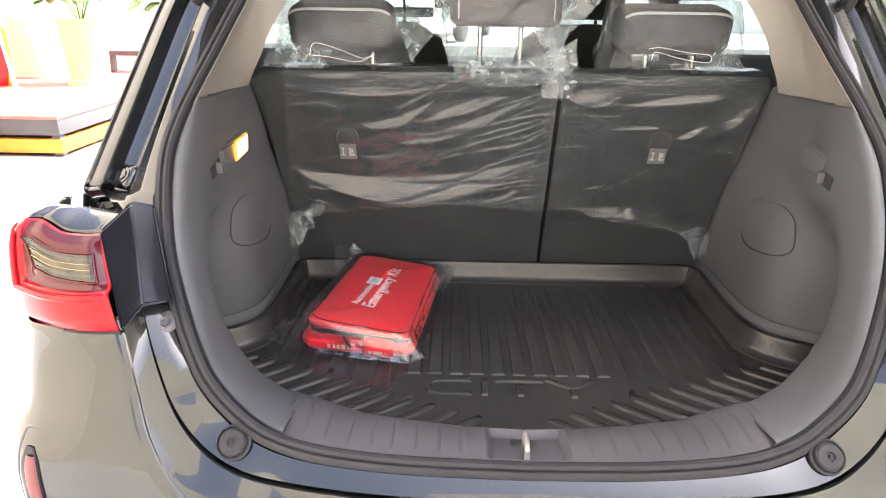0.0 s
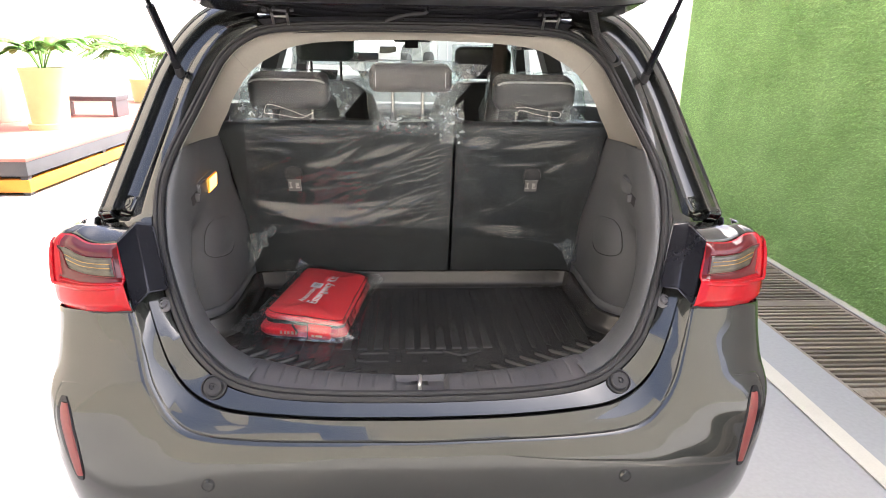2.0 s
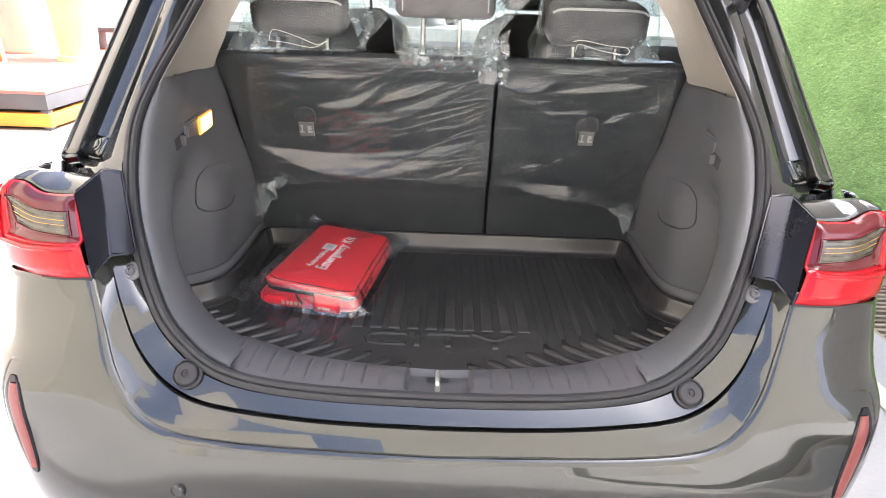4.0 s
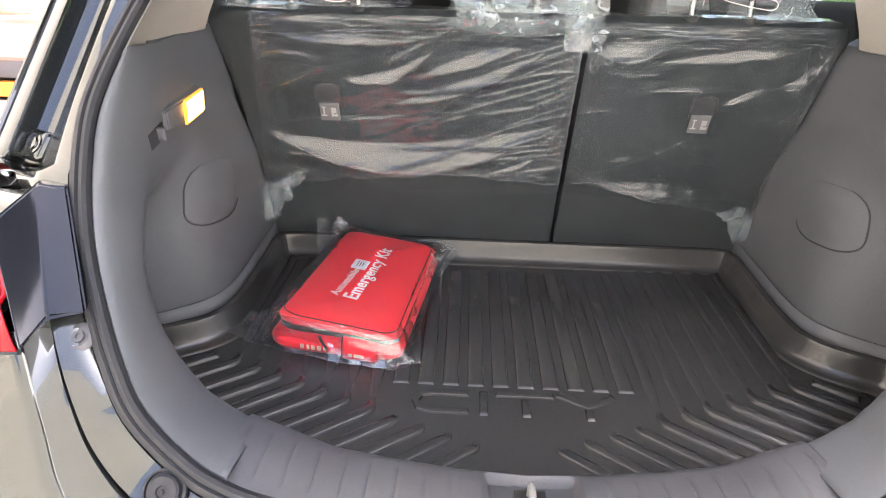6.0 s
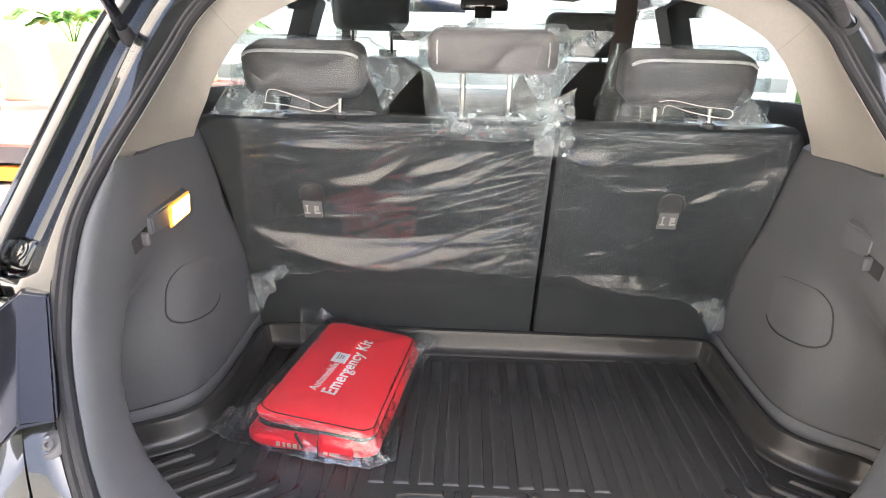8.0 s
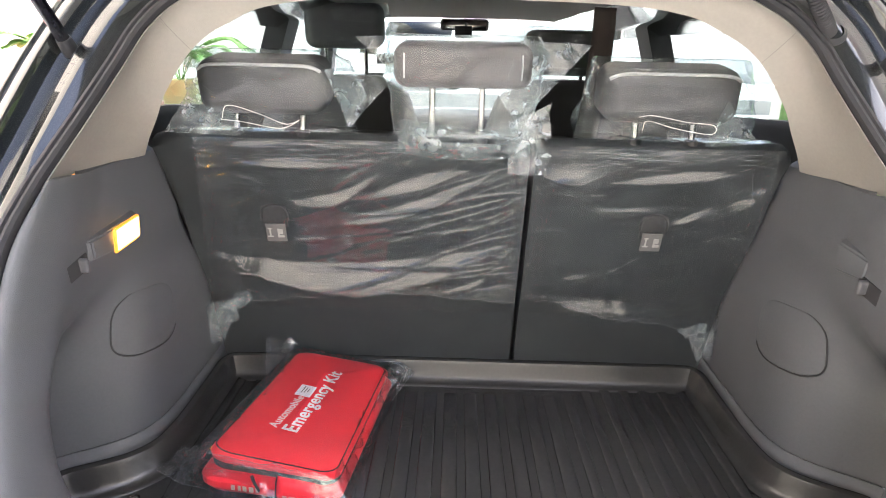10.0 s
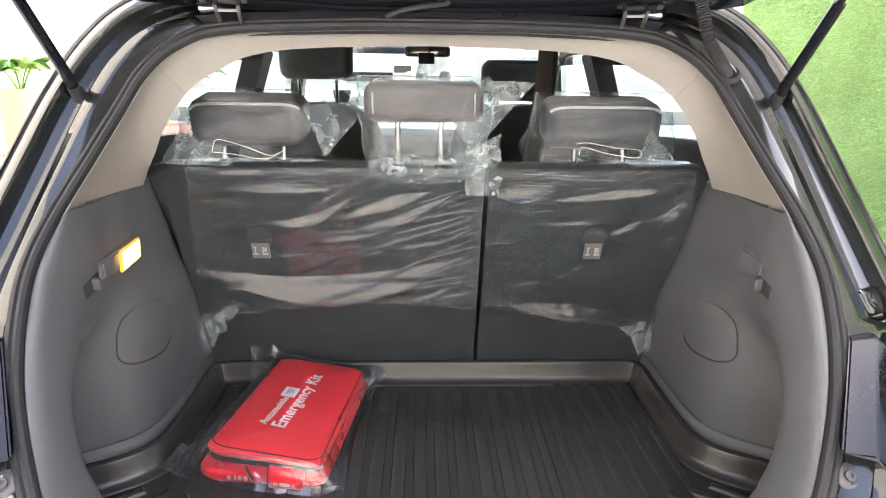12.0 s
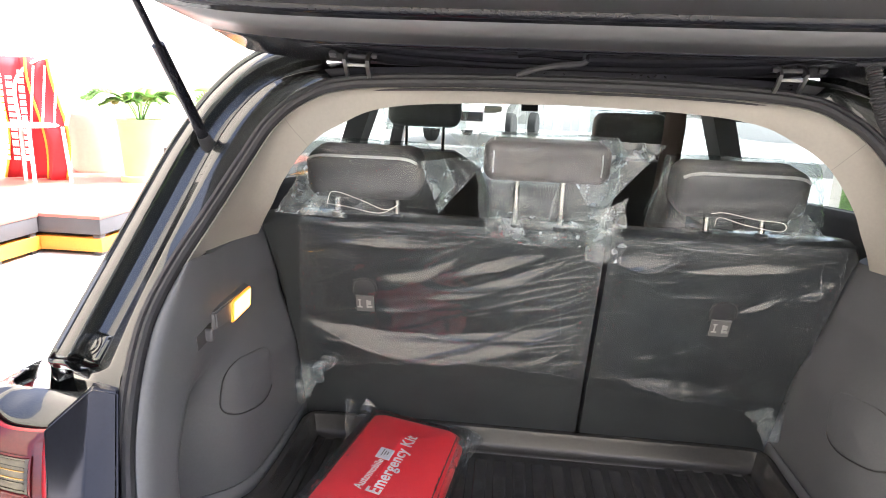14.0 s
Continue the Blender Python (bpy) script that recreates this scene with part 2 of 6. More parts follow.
POT = surface("pale_green_ceramic", (0.44, 0.52, 0.26), (0.38, 0.46, 0.22), 6, 0.35, 0.5, bump=0.1, bump_scale=60)
LEAF = surface("green_leaves", (0.10, 0.24, 0.03), (0.06, 0.15, 0.02), 12, 0.45, 0.6)
SOIL = surface("dark_soil", (0.05, 0.035, 0.025), (0.03, 0.02, 0.015), 30, 0.9, bump=0.8, bump_scale=80)
RED_FABRIC = surface("red_banner_fabric", (0.62, 0.02, 0.03), (0.5, 0.015, 0.02), 5, 0.6, 0.7, bump=0.3, bump_scale=200)
YELLOW_TRIM = surface("yellow_banner_edge", (0.75, 0.50, 0.05), (0.65, 0.42, 0.04), 8, 0.6, 0.7)
WHITE_METAL = surface("white_painted_metal", (0.8, 0.8, 0.78), (0.72, 0.72, 0.7), 8, 0.4, 0.5)
WHITE_CAR = surface("white_car_paint", (0.8, 0.8, 0.8), (0.76, 0.76, 0.76), 3, 0.3, 0.35, coat=1.0)
TYRE = surface("tyre_rubber", (0.02, 0.02, 0.021), (0.03, 0.03, 0.03), 20, 0.8, 0.9, bump=0.4, bump_scale=80)
ALLOY = surface("alloy_rim", (0.35, 0.35, 0.36), (0.3, 0.3, 0.3), 10, 0.3, 0.4, metal=0.9)
CABIN = surface("black_cabin_plastic", (0.02, 0.02, 0.021), (0.014, 0.014, 0.015), 8, 0.6, 0.7, bump=0.2, bump_scale=500)
BELT = surface("dark_brown_webbing", (0.045, 0.033, 0.028), (0.035, 0.026, 0.022), 40, 0.8, 0.9, bump=0.5, bump_scale=800)


# ---- building helpers ----
def part(name, bm, material, parent=None, label="", smooth=True, solid=0.0, offset=-1.0):
    """One mesh object from a bmesh, under a thing or part."""
    bmesh.ops.recalc_face_normals(bm, faces=bm.faces)
    me = bpy.data.meshes.new(name)
    bm.to_mesh(me)
    bm.free()
    me.materials.append(material)
    if smooth:
        me.shade_smooth()
        me.set_sharp_from_angle(angle=radians(38))
    ob = new(name, me)
    if parent:
        ob.parent = parent
    if label:
        ob["label"] = label
    if solid:
        mod = ob.modifiers.new("thickness", "SOLIDIFY")
        mod.thickness, mod.offset = solid, offset
    return ob


def stuff_part(name, bm, material, parent, label):
    return tagged(part(name, bm, material, parent), label, kind="stuff")


def thing(name, label, category, group="", at=(0, 0, 0)):
    ob = tagged(new(name), label, category, group)
    ob.location = at
    return ob


def grid(rows, wrap_rows=False, wrap_cols=False, bm=None):
    """A bmesh sheet through rows of points."""
    bm = bm or bmesh.new()
    vs = [[bm.verts.new(p) for p in r] for r in rows]
    nr, nc = len(vs), len(vs[0])
    for i in range(nr if wrap_rows else nr - 1):
        for j in range(nc if wrap_cols else nc - 1):
            q = (vs[i][j], vs[i][(j + 1) % nc], vs[(i + 1) % nr][(j + 1) % nc], vs[(i + 1) % nr][j])
            bm.faces.new(q)
    return bm


def spline(pts, per=6):
    """Smooth curve through the points."""
    P = [Vector(p) for p in pts]
    P = [2 * P[0] - P[1]] + P + [2 * P[-1] - P[-2]]
    out = []
    for i in range(1, len(P) - 2):
        a, b, c, d = P[i - 1:i + 3]
        for k in range(per):
            t = k / per
            out.append(0.5 * (2 * b + (c - a) * t + (2 * a - 5 * b + 4 * c - d) * t * t + (3 * b - a - 3 * c + d) * t ** 3))
    out.append(P[-2])
    return out


def tube(pts, r, sides=10, bm=None, caps=True, wrap=False):
    """Round bar along the points; r is a number or a list."""
    P = [Vector(p) for p in pts]
    n = len(P)
    rows, up = [], None
    for i, p in enumerate(P):
        d = (P[(i + 1) % n if wrap else min(i + 1, n - 1)] - P[(i - 1) % n if wrap else max(i - 1, 0)]).normalized()
        if up is None:
            up = d.orthogonal().normalized()
        up = (up - d * up.dot(d)).normalized()
        side = d.cross(up)
        rr = r[i] if isinstance(r, (list, tuple)) else r
        rows.append([p + rr * (math.cos(a) * up + math.sin(a) * side) for a in (2 * math.pi * k / sides for k in range(sides))])
    bm = bm or bmesh.new()
    start = len(bm.verts)
    grid(rows, wrap_rows=wrap, wrap_cols=True, bm=bm)
    if caps and not wrap:
        bm.verts.ensure_lookup_table()
        bm.faces.new(bm.verts[start:start + sides])
        bm.faces.new(bm.verts[len(bm.verts) - sides:])
    return bm


def block(size, at=(0, 0, 0), bevel=0.004, turn=(0, 0, 0), seg=2, bm=None):
    """Bevelled box."""
    b = bmesh.new()
    bmesh.ops.create_cube(b, size=1, matrix=Matrix.Diagonal((*size, 1)))
    if bevel:
        bmesh.ops.bevel(b, geom=b.edges[:], offset=min(bevel, 0.45 * min(size)), segments=seg, affect="EDGES", profile=0.6)
    bmesh.ops.transform(b, matrix=pose(*at, *turn), verts=b.verts)
    return join(bm, b) if bm else b


def join(a, b):
    me = bpy.data.meshes.new("tmp")
    b.to_mesh(me)
    b.free()
    a.from_mesh(me)
    bpy.data.meshes.remove(me)
    return a


def lathe(profile, sides=24, m=None):
    """Turned body from (radius, height) pairs."""
    bm = grid([[(r * math.cos(2 * math.pi * k / sides), r * math.sin(2 * math.pi * k / sides), h) for k in range(sides)] for r, h in profile], wrap_cols=True)
    bmesh.ops.remove_doubles(bm, verts=bm.verts, dist=1e-5)
    if m:
        bmesh.ops.transform(bm, matrix=m, verts=bm.verts)
    return bm


def smooth01(v, a, b):
    t = min(1, max(0, (v - a) / (b - a)))
    return t * t * (3 - 2 * t)


def table(v, xs, ys):
    return float(np.interp(v, xs, ys))


def flip(bm):
    """Mirror to the other side of the car."""
    bmesh.ops.transform(bm, matrix=Matrix.Diagonal((-1, 1, 1, 1)), verts=bm.verts)
    bmesh.ops.reverse_faces(bm, faces=bm.faces)
    return bm


def facing(at, normal, up=(0, 0, 1)):
    """A pose whose z axis is the normal."""
    z = Vector(normal).normalized()
    x = Vector(up).cross(z).normalized()
    return Matrix.Translation(at) @ Matrix((x, z.cross(x), z)).transposed().to_4x4()


# ---- the setting ----
def structure(name, bm, material, label, category, smooth=False, solid=0.0):
    return tagged(part(name, bm, material, None, "", smooth, solid), label, category, kind="structure")


def rise(x, y):
    """The ground climbs gently ahead and to the left of the parking bay."""
    left = 1 - smooth01(x, -2.2, -1.1)
    return 0.43 * smooth01(y, 0.6, 2.7) * left + (1 - left) * 0.43 * smooth01(y, 6.0, 9.0)


xs = [-400, -60, -14, -9, -6, -4.5, -3.5, -3, -2.6, -2.2, -2, -1.8, -1.6, -1.4, -1.2, -1, -.5, 0, .5, 1, 1.5, 1.93, 1.951]
ys = [-400, -60, -12, -6, -3, -1, 0, .6, 1, 1.4, 1.8, 2.2, 2.6, 3, 3.4, 4, 5, 6, 6.5, 7, 7.5, 8, 8.5, 9, 12, 24, 60, 400]
structure("ground", grid([[(x, y, rise(x, y)) for x in xs] for y in ys]), GROUND, "pale grey smooth concrete floor under the parked car", "floor", True)
structure("ground_beyond", grid([[(x, y, rise(x, y)) for x in (2.549, 2.56, 4, 8, 12, 60, 400)] for y in ys]), GROUND, "pale grey concrete ground beyond the drain", "ground", True)
# Unseen ground sheet; its grey is set for the bumper's reflections.
structure("road", grid([[(x, y, 0.004 - 0.0 * y) for x in (-300, -40, -8, 1.9)] for y in (-300, -40, -8, -0.45)]), ASPHALT, "grey ground sheet behind the car, out of view, added to tone reflections", "road")
line = structure("floor_line", block((0.085, 16, 0.006), (1.665, -2.5, 0.006), 0), LINE_PAINT, "cream painted parking line on the floor", "floor marking")
structure("drain_channel", grid([[(1.951, y, 0), (1.951, y, -0.25), (2.549, y, -0.25), (2.549, y, 0)] for y in (-30, 0, 30)]), GAP_SHADE, "drain channel under the grating, coloured near-black as shade", "drain")
wall_right = structure("wall_right", block((0.2, 4.5, 2.45), (2.665, 2.55, 1.225), 0), WALL, "white wall behind the artificial turf", "wall")
# Unseen wall, added so the right bumper reflects neutral grey.
structure("unseen_wall_right_rear", block((0.2, 1.5, 2.45), (2.665, -0.45, 1.225), 0), GREY_WALL, "plain grey wall out of view, added for neutral reflections", "wall")
# Unseen high wall, added only to keep direct sun off the car.
structure("sun_block_wall_right", block((0.2, 6.0, 4.2), (2.765, 1.8, 4.55), 0), GREY_WALL, "added grey wall out of view that blocks sun from the car", "wall")
structure("wall_far", block((30, 0.3, 5.0), (2, 24, 2.5), 0), WALL, "white building wall far in front of the car", "wall")
# Added tall wall: its tan face gives the left jamb warm reflections.
structure("reflect_wall_left", block((0.4, 44, 14.0), (-10.2, 6, 7.0), 0), TAN_PLASTER, "tall tan wall beyond the deck, added for warm reflections", "wall")
# Unseen cream wall, added to throw light into the boot and film folds.
structure("bounce_facade", block((26, 0.4, 4.4), (-1.5, -8.5, 2.2), 0), CREAM, "cream wall out of view behind the car, added to bounce light into the boot", "wall")
# Unseen block, added to lighten the left jamb and side trim.
structure("bounce_facade_upper", block((12.5, 0.4, 4.2), (5.25, -8.5, 6.5), 0), CREAM, "raised cream block out of view, added to reflect warm light on the left jamb", "wall")
structure("pavement", block((16, 9, 0.35), (-1, 15, 0.5), 0.02), GROUND, "raised pale forecourt ahead of the car", "pavement")


def turf():
    """Artificial turf panel on the wall: backing sheet with thousands of short blades."""
    bm = bmesh.new()
    y0, y1, x0, top = 0.32, 4.62, 2.56, 2.42
    grid([[(x0, y0, 0.03), (x0, y0, top)], [(x0, y1, 0.03), (x0, y1, top)]], bm=bm)
    me = bpy.data.meshes.new("artificial_turf")
    bm.to_mesh(me)
    bm.free()
    rng = np.random.default_rng(3)
    n = 230000
    y, z = rng.uniform(0.6, 4.61, n), rng.uniform(0.03, 2.42, n)
    L = rng.uniform(0.006, 0.017, n)
    ay, az = rng.normal(0, 0.7, n), rng.normal(-0.3, 0.6, n)
    th = rng.uniform(0, math.pi, n)
    w = rng.uniform(0.0012, 0.0028, n)
    base = np.stack([np.full(n, x0 - 0.0005), y, z], 1)
    side = np.stack([np.zeros(n), np.cos(th), np.sin(th)], 1) * w[:, None]
    tip = base + np.stack([-L, ay * L, az * L], 1)
    verts = np.concatenate([base - side, base + side, tip]).tolist()
    blades = bpy.data.meshes.new("turf_blades")
    blades.from_pydata(verts, [], [(i, i + n, i + 2 * n) for i in range(n)])
    me.materials.append(GRASS)
    blades.materials.append(BLADE)
    tagged(new("artificial_turf", me), "bright green artificial turf covering the wall", "artificial turf", kind="structure")
    tagged(new("turf_blades", blades), "short green plastic turf blades", "turf", kind="stuff")


turf()


# ---- the car's shared curves (right half, from sill centre to roof centre) ----
O_HALF = [(0, -.062, .655), (.2, -.056, .656), (.343, -.04, .66), (.429, -.016, .67), (.486, .008, .695), (.537, .03, .75), (.568, .063, .804), (.596, .101, .856), (.624, .146, .91), (.644, .19, .962),
          (.66, .245, 1.025), (.667, .306, 1.092), (.653, .375, 1.165), (.62, .46, 1.255), (.588, .53, 1.335), (.553, .57, 1.4), (.498, .597, 1.45), (.41, .611, 1.483), (.2, .617, 1.495), (0, .618, 1.497)]
F_HALF = [(0, -.088, .628), (.2, -.083, .629), (.36, -.066, .632), (.46, -.045, .638), (.53, -.02, .665), (.578, .005, .72), (.608, .035, .79), (.636, .075, .85), (.66, .12, .91), (.70, .19, .965),
          (.765, .265, 1.02), (.722, .302, 1.095), (.703, .367, 1.17), (.668, .457, 1.26), (.642, .525, 1.345), (.603, .572, 1.42), (.54, .60, 1.475), (.43, .615, 1.502), (.2, .62, 1.512), (0, .62, 1.514)]
D_HALF = [(0, -.115, .579), (.2, -.111, .581), (.38, -.098, .58), (.50, -.082, .588), (.56, -.066, .62), (.605, -.035, .685), (.632, 0, .75), (.655, .03, .82), (.672, .055, .865)]
M1 = [(0, -.135, .50), (.26, -.13, .50), (.46, -.115, .50), (.62, -.09, .51), (.70, -.065, .56), (.72, -.045, .64), (.725, -.01, .71), (.74, .03, .78), (.745, .052, .845)]
M2 = [(0, -.135, .38), (.30, -.13, .38), (.56, -.11, .40), (.74, -.075, .43), (.82, -.04, .50), (.84, -.02, .62), (.838, .03, .70), (.842, .065, .77), (.842, .088, .835)]
M3 = [(0, -.11, .29), (.3, -.10, .29), (.58, -.08, .29), (.78, -.03, .31), (.855, .02, .42), (.868, .06, .60), (.862, .10, .69), (.864, .14, .76), (.863, .155, .83)]
M4 = [(0, -.03, .2), (.25, -.025, .2), (.5, 0, .2), (.68, .03, .2), (.82, .1, .22), (.866, .3, .30), (.872, .32, .50), (.873, .33, .70), (.868, .34, .84)]
PER = 6


def widen(half, low, high, top=0.0):
    """Spread a right half sideways by height, and lift its top."""
    return [(x * (low + (high - low) * min(1, max(0, (z - .66) / .14))), y, z + top * min(1, max(0, (z - 1.2) / .25))) for x, y, z in half]


O_HALF, F_HALF, D_HALF = widen(O_HALF, 1.0, 1.020, .008), widen(F_HALF, 1.008, 1.016, .008), widen(D_HALF, 1.012, 1.008)
M1, M2, M3, M4 = [widen(m, 1.02, 1.02) for m in (M1, M2, M3, M4)]


def mirrored(half):
    """Closed loop from a right half that starts and ends on the centre line."""
    return list(half) + [Vector((-p.x, p.y, p.z)) for p in reversed(half[1:-1])]


def both(half):
    """Open line from left to right from a right half that starts on the centre line."""
    return [Vector((-p.x, p.y, p.z)) for p in reversed(half[1:])] + list(half)


O_S = spline(O_HALF, PER)
O_LOOP = mirrored(O_S)
CENTRE = Vector((0, 0.3, 1.07))


def frames(loop, wrap=True):
    """Outward and rearward directions along a loop."""
    out = []
    n = len(loop)
    for i, p in enumerate(loop):
        t = (loop[(i + 1) % n] - loop[i - 1]).normalized()
        o = p - CENTRE
        o = (o - t * o.dot(t)).normalized()
        r = t.cross(o)
        if r.y > 0:
            r = -r
        out.append((o, r))
    return out


O_FR = frames(O_LOOP)


def along(profile, lo=0, hi=None, loop=O_LOOP, fr=O_FR):
    """Rows of a profile of (outward, rearward) offsets swept along part of the opening."""
    idx = range(lo, len(loop) if hi is None else hi)
    return [[loop[i] + a * fr[i][0] + b * fr[i][1] for a, b in profile] for i in idx]


def half_range(i0, i1):
    """Loop indices of the right side between two control points."""
    return range(round(i0 * PER), round(i1 * PER) + 1)


def both_sides(make):
    """Build with make(side) for right (+1) and left (-1)."""
    return [make(s) for s in (1, -1)]


def sided(bm, s):
    return bm if s > 0 else flip(bm)


# ---- the hatchback ----
car = thing("hatchback_car", "dark grey metallic hatchback with its tailgate raised and boot open", "car")

# rear bumper and painted sill
F_S, D_S = spline(F_HALF, PER), spline(D_HALF, PER)
n_low = len(D_S)
rows = [both(spline(c, PER)) for c in (D_HALF, M1, M2, M3, M4)]
rows = list(zip(*[spline(col, 5) for col in zip(*rows)]))
bumper = part("rear_bumper", grid(rows), PAINT, car, "dark grey metallic painted bumper", solid=0.004)
fl, dl, ol = both(F_S[:n_low]), both(D_S), both(O_S[:n_low])
low = [[o + Vector((0, 0.004, -0.006)) for o in ol], [o.lerp(f, 0.15) for o, f in zip(ol, fl)], [o.lerp(f, 0.6) + Vector((0, 0, 0.001)) for o, f in zip(ol, fl)], fl, [f + Vector((0, 0.004, -0.01)) for f in fl]]
part("sill_flange", grid(low), PAINT, car, "painted flange under the boot seal", solid=0.002)
led = [[f + Vector((0, 0.003, -0.009)) for f in fl], [f.lerp(d, 0.08) + Vector((0, -0.001, -0.006)) for f, d in zip(fl, dl)], [f.lerp(d, 0.5) + Vector((0, 0.003, -0.003)) for f, d in zip(fl, dl)],
       [f.lerp(d, 0.92) for f, d in zip(fl, dl)], [d + Vector((0, 0.002, -0.002)) for d in dl]]
part("bumper_ledge", grid(led), PAINT, car, "painted bumper ledge below the opening", solid=0.003)


skin = BVHTree.FromPolygons([p for r in rows for p in r], [(i * len(rows[0]) + j, i * len(rows[0]) + j + 1, (i + 1) * len(rows[0]) + j + 1, (i + 1) * len(rows[0]) + j) for i in range(len(rows) - 1) for j in range(len(rows[0]) - 1)])


def on_bumper(x, z, lift):
    hit, nrm, k, d = skin.ray_cast(Vector((x, -1, z)), Vector((0, 1, 0)))
    if hit is None:
        hit, nrm, k, d = skin.find_nearest(Vector((x, -.05, z)))
    return hit + (nrm if nrm.y < 0 else -nrm) * lift


def reflector(s):
    mid = spline([(.824, 0, .655), (.820, 0, .595), (.811, 0, .525), (.797, 0, .455)], 5)
    wid = [.004, .008, .011, .0125, .013, .013, .013, .013, .013, .013, .0125, .012, .011, .010, .008, .004]
    bez = [[on_bumper(p.x + dx * w * 1.6 + .004, p.z, h) for dx, h in ((-1, -.003), (-.9, .003), (-.72, .003), (.72, .003), (.9, .003), (1, -.003))] for p, w in zip(mid, wid)]
    part("reflector_bezel", sided(grid(bez), s), BLACK_GLOSS, bumper, "black bezel round the reflector")
    red = [[on_bumper(p.x + dx * w, p.z, h) for dx, h in ((-1, .002), (-.8, .006), (0, .008), (.8, .006), (1, .002))] for p, w in zip(mid[1:-1], wid[1:-1])]
    part("reflector", sided(grid(red), s), REFLEX, bumper, "dull red rear reflector")
    fin = spline([(.715, 0, .690), (.775, 0, .684), (.818, 0, .682), (.846, 0, .672), (.855, 0, .62), (.849, 0, .54), (.833, 0, .47)], 5)
    part("bumper_crease", sided(tube([on_bumper(p.x, p.z, -.002) for p in fin], [.0006 + .0030 * math.sin(math.pi * (k + .5) / len(fin)) for k in range(len(fin))], 8), s), PAINT, bumper, "raised crease round the reflector")


both_sides(reflector)


def sensor(s):
    m = facing((s * .488, -.116, .475), (0.12 * s, -1, 0.02))
    bm = lathe([(0, .006), (.010, .006), (.0115, .004), (.0125, .004), (.0135, .006), (.015, .003), (.015, -.01)], 20, m)
    part("parking_sensor", bm, PAINT, bumper, "round parking sensor")


both_sides(sensor)

# painted jamb round the upper opening, with its gutter
j0, j1 = 10 * PER - 3, len(O_S)
F_FR = frames(mirrored(F_S))


GUT_FOOT, GUT_I = Vector((.735, .266, 1.016)), int(13.6 * PER)


def gut(i):
    """Outer edge of the jamb flange: straight from the body corner up to the shoulder of the opening."""
    return GUT_FOOT.lerp(F_S[GUT_I], (i - 10 * PER) / (GUT_I - 10 * PER)) if 10 * PER <= i < GUT_I else F_S[i]


def jamb_axes(i):
    """Outward and rearward directions along the jamb, turning out to the body corner at its foot."""
    k = max(0, min(1, (i - 10 * PER) / (GUT_I - 10 * PER)))
    u, r = F_FR[max(i, GUT_I)]
    return Vector((.99, .0, .10)).lerp(u, k).normalized(), Vector((0, -.75, .66)).lerp(r, k).normalized()


def jamb(s):
    flange = []
    for i in range(9 * PER, 17 * PER):
        o, f = O_S[i], gut(i)
        flange.append([o - 0.012 * O_FR[i][1], o.lerp(f, 0.1), o.lerp(f, 0.5) + 0.002 * jamb_axes(i)[1], f])
    ob = part("opening_jamb", sided(grid(flange), s), PAINT, car, "painted boot jamb flange", solid=0.002)
    rws = []
    for i in range(10 * PER, 17 * PER):
        f = gut(i)
        u, r = jamb_axes(i)
        rws.append([f + a * u + b * r for a, b in ((0, 0), (.003, .0005), (.006, -.004), (.009, -.013), (.014, -.019), (.030, -.022), (.045, -.020), (.050, -.013), (.053, .003), (.056, .006), (.060, .0055), (.072, .000), (.086, -.006), (.089, -.003), (.093, -.004), (.097, -.012), (.099, -.030))])
    part("rain_gutter", sided(grid(rws), s), PAINT, ob, "painted rain gutter beside the opening", solid=0.002)
    foot = rws[0]
    inner = [O_S[10 * PER].lerp(foot[0], m / 5) + Vector((0, 0, -.001)) for m in range(5)]
    ledge = inner + foot
    part("jamb_ledge", sided(grid([ledge, [p + Vector((-.001, -.002, -.006)) for p in ledge], [p + Vector((-.003, .006, -.018)) for p in ledge], [p + Vector((-.008, .018, -.034)) for p in ledge]]), s), PAINT, ob, "painted ledge under the gutter", solid=0.002)
    return ob


both_sides(jamb)
hdr = [[o - 0.012 * O_FR[i][1], o.lerp(f, 0.3), f, f + Vector((0, 0.02, 0.012)), f + Vector((0, 0.07, 0.018))] for i, (o, f) in enumerate(zip(O_S, F_S)) if i >= 16 * PER]
hdr = [[Vector((-p.x, p.y, p.z)) for p in r] for r in hdr[:-1]] + hdr[::-1]
# Body-coloured edge drawn black, so its shade is in the colour.
part("roof_header", grid(hdr), BLACK_GLOSS, car, "roof edge over the opening, black gloss standing for shaded paint", solid=0.002)


SHOULDER = [(.712, .207, 1.002), (.775, .205, 1.004), (.842, .205, 1.012), (.888, .33, .99)]


def quarter(s):
    """Outer rear quarter from the gutter over the shoulder down to the body side."""
    rws = []
    for i in range(10 * PER, 17 * PER):
        f = gut(i)
        u, r = jamb_axes(i)
        k = f + 0.097 * u - 0.014 * r
        xs = table(k.z, (0.9, 1.0, 1.2, 1.45), (0.889, 0.880, 0.80, 0.66))
        e1 = Vector((max(k.x + 0.004, 0.8 * k.x + 0.2 * xs), k.y + 0.02, k.z - 0.006))
        e2 = Vector((max(e1.x, xs - 0.02), k.y + 0.09, k.z - 0.012))
        e3 = Vector((max(e1.x, xs), k.y + 0.25, k.z - 0.02))
        rws.append([k, e1, e2, e3])
    low = [Vector((p.x, p.y + .004, .985 - .02 * m)) for m, p in enumerate(rws[0])]
    return part("rear_quarter", sided(grid([low] + rws), s), PAINT, car, "dark grey rear quarter panel", solid=0.003)


both_sides(quarter)


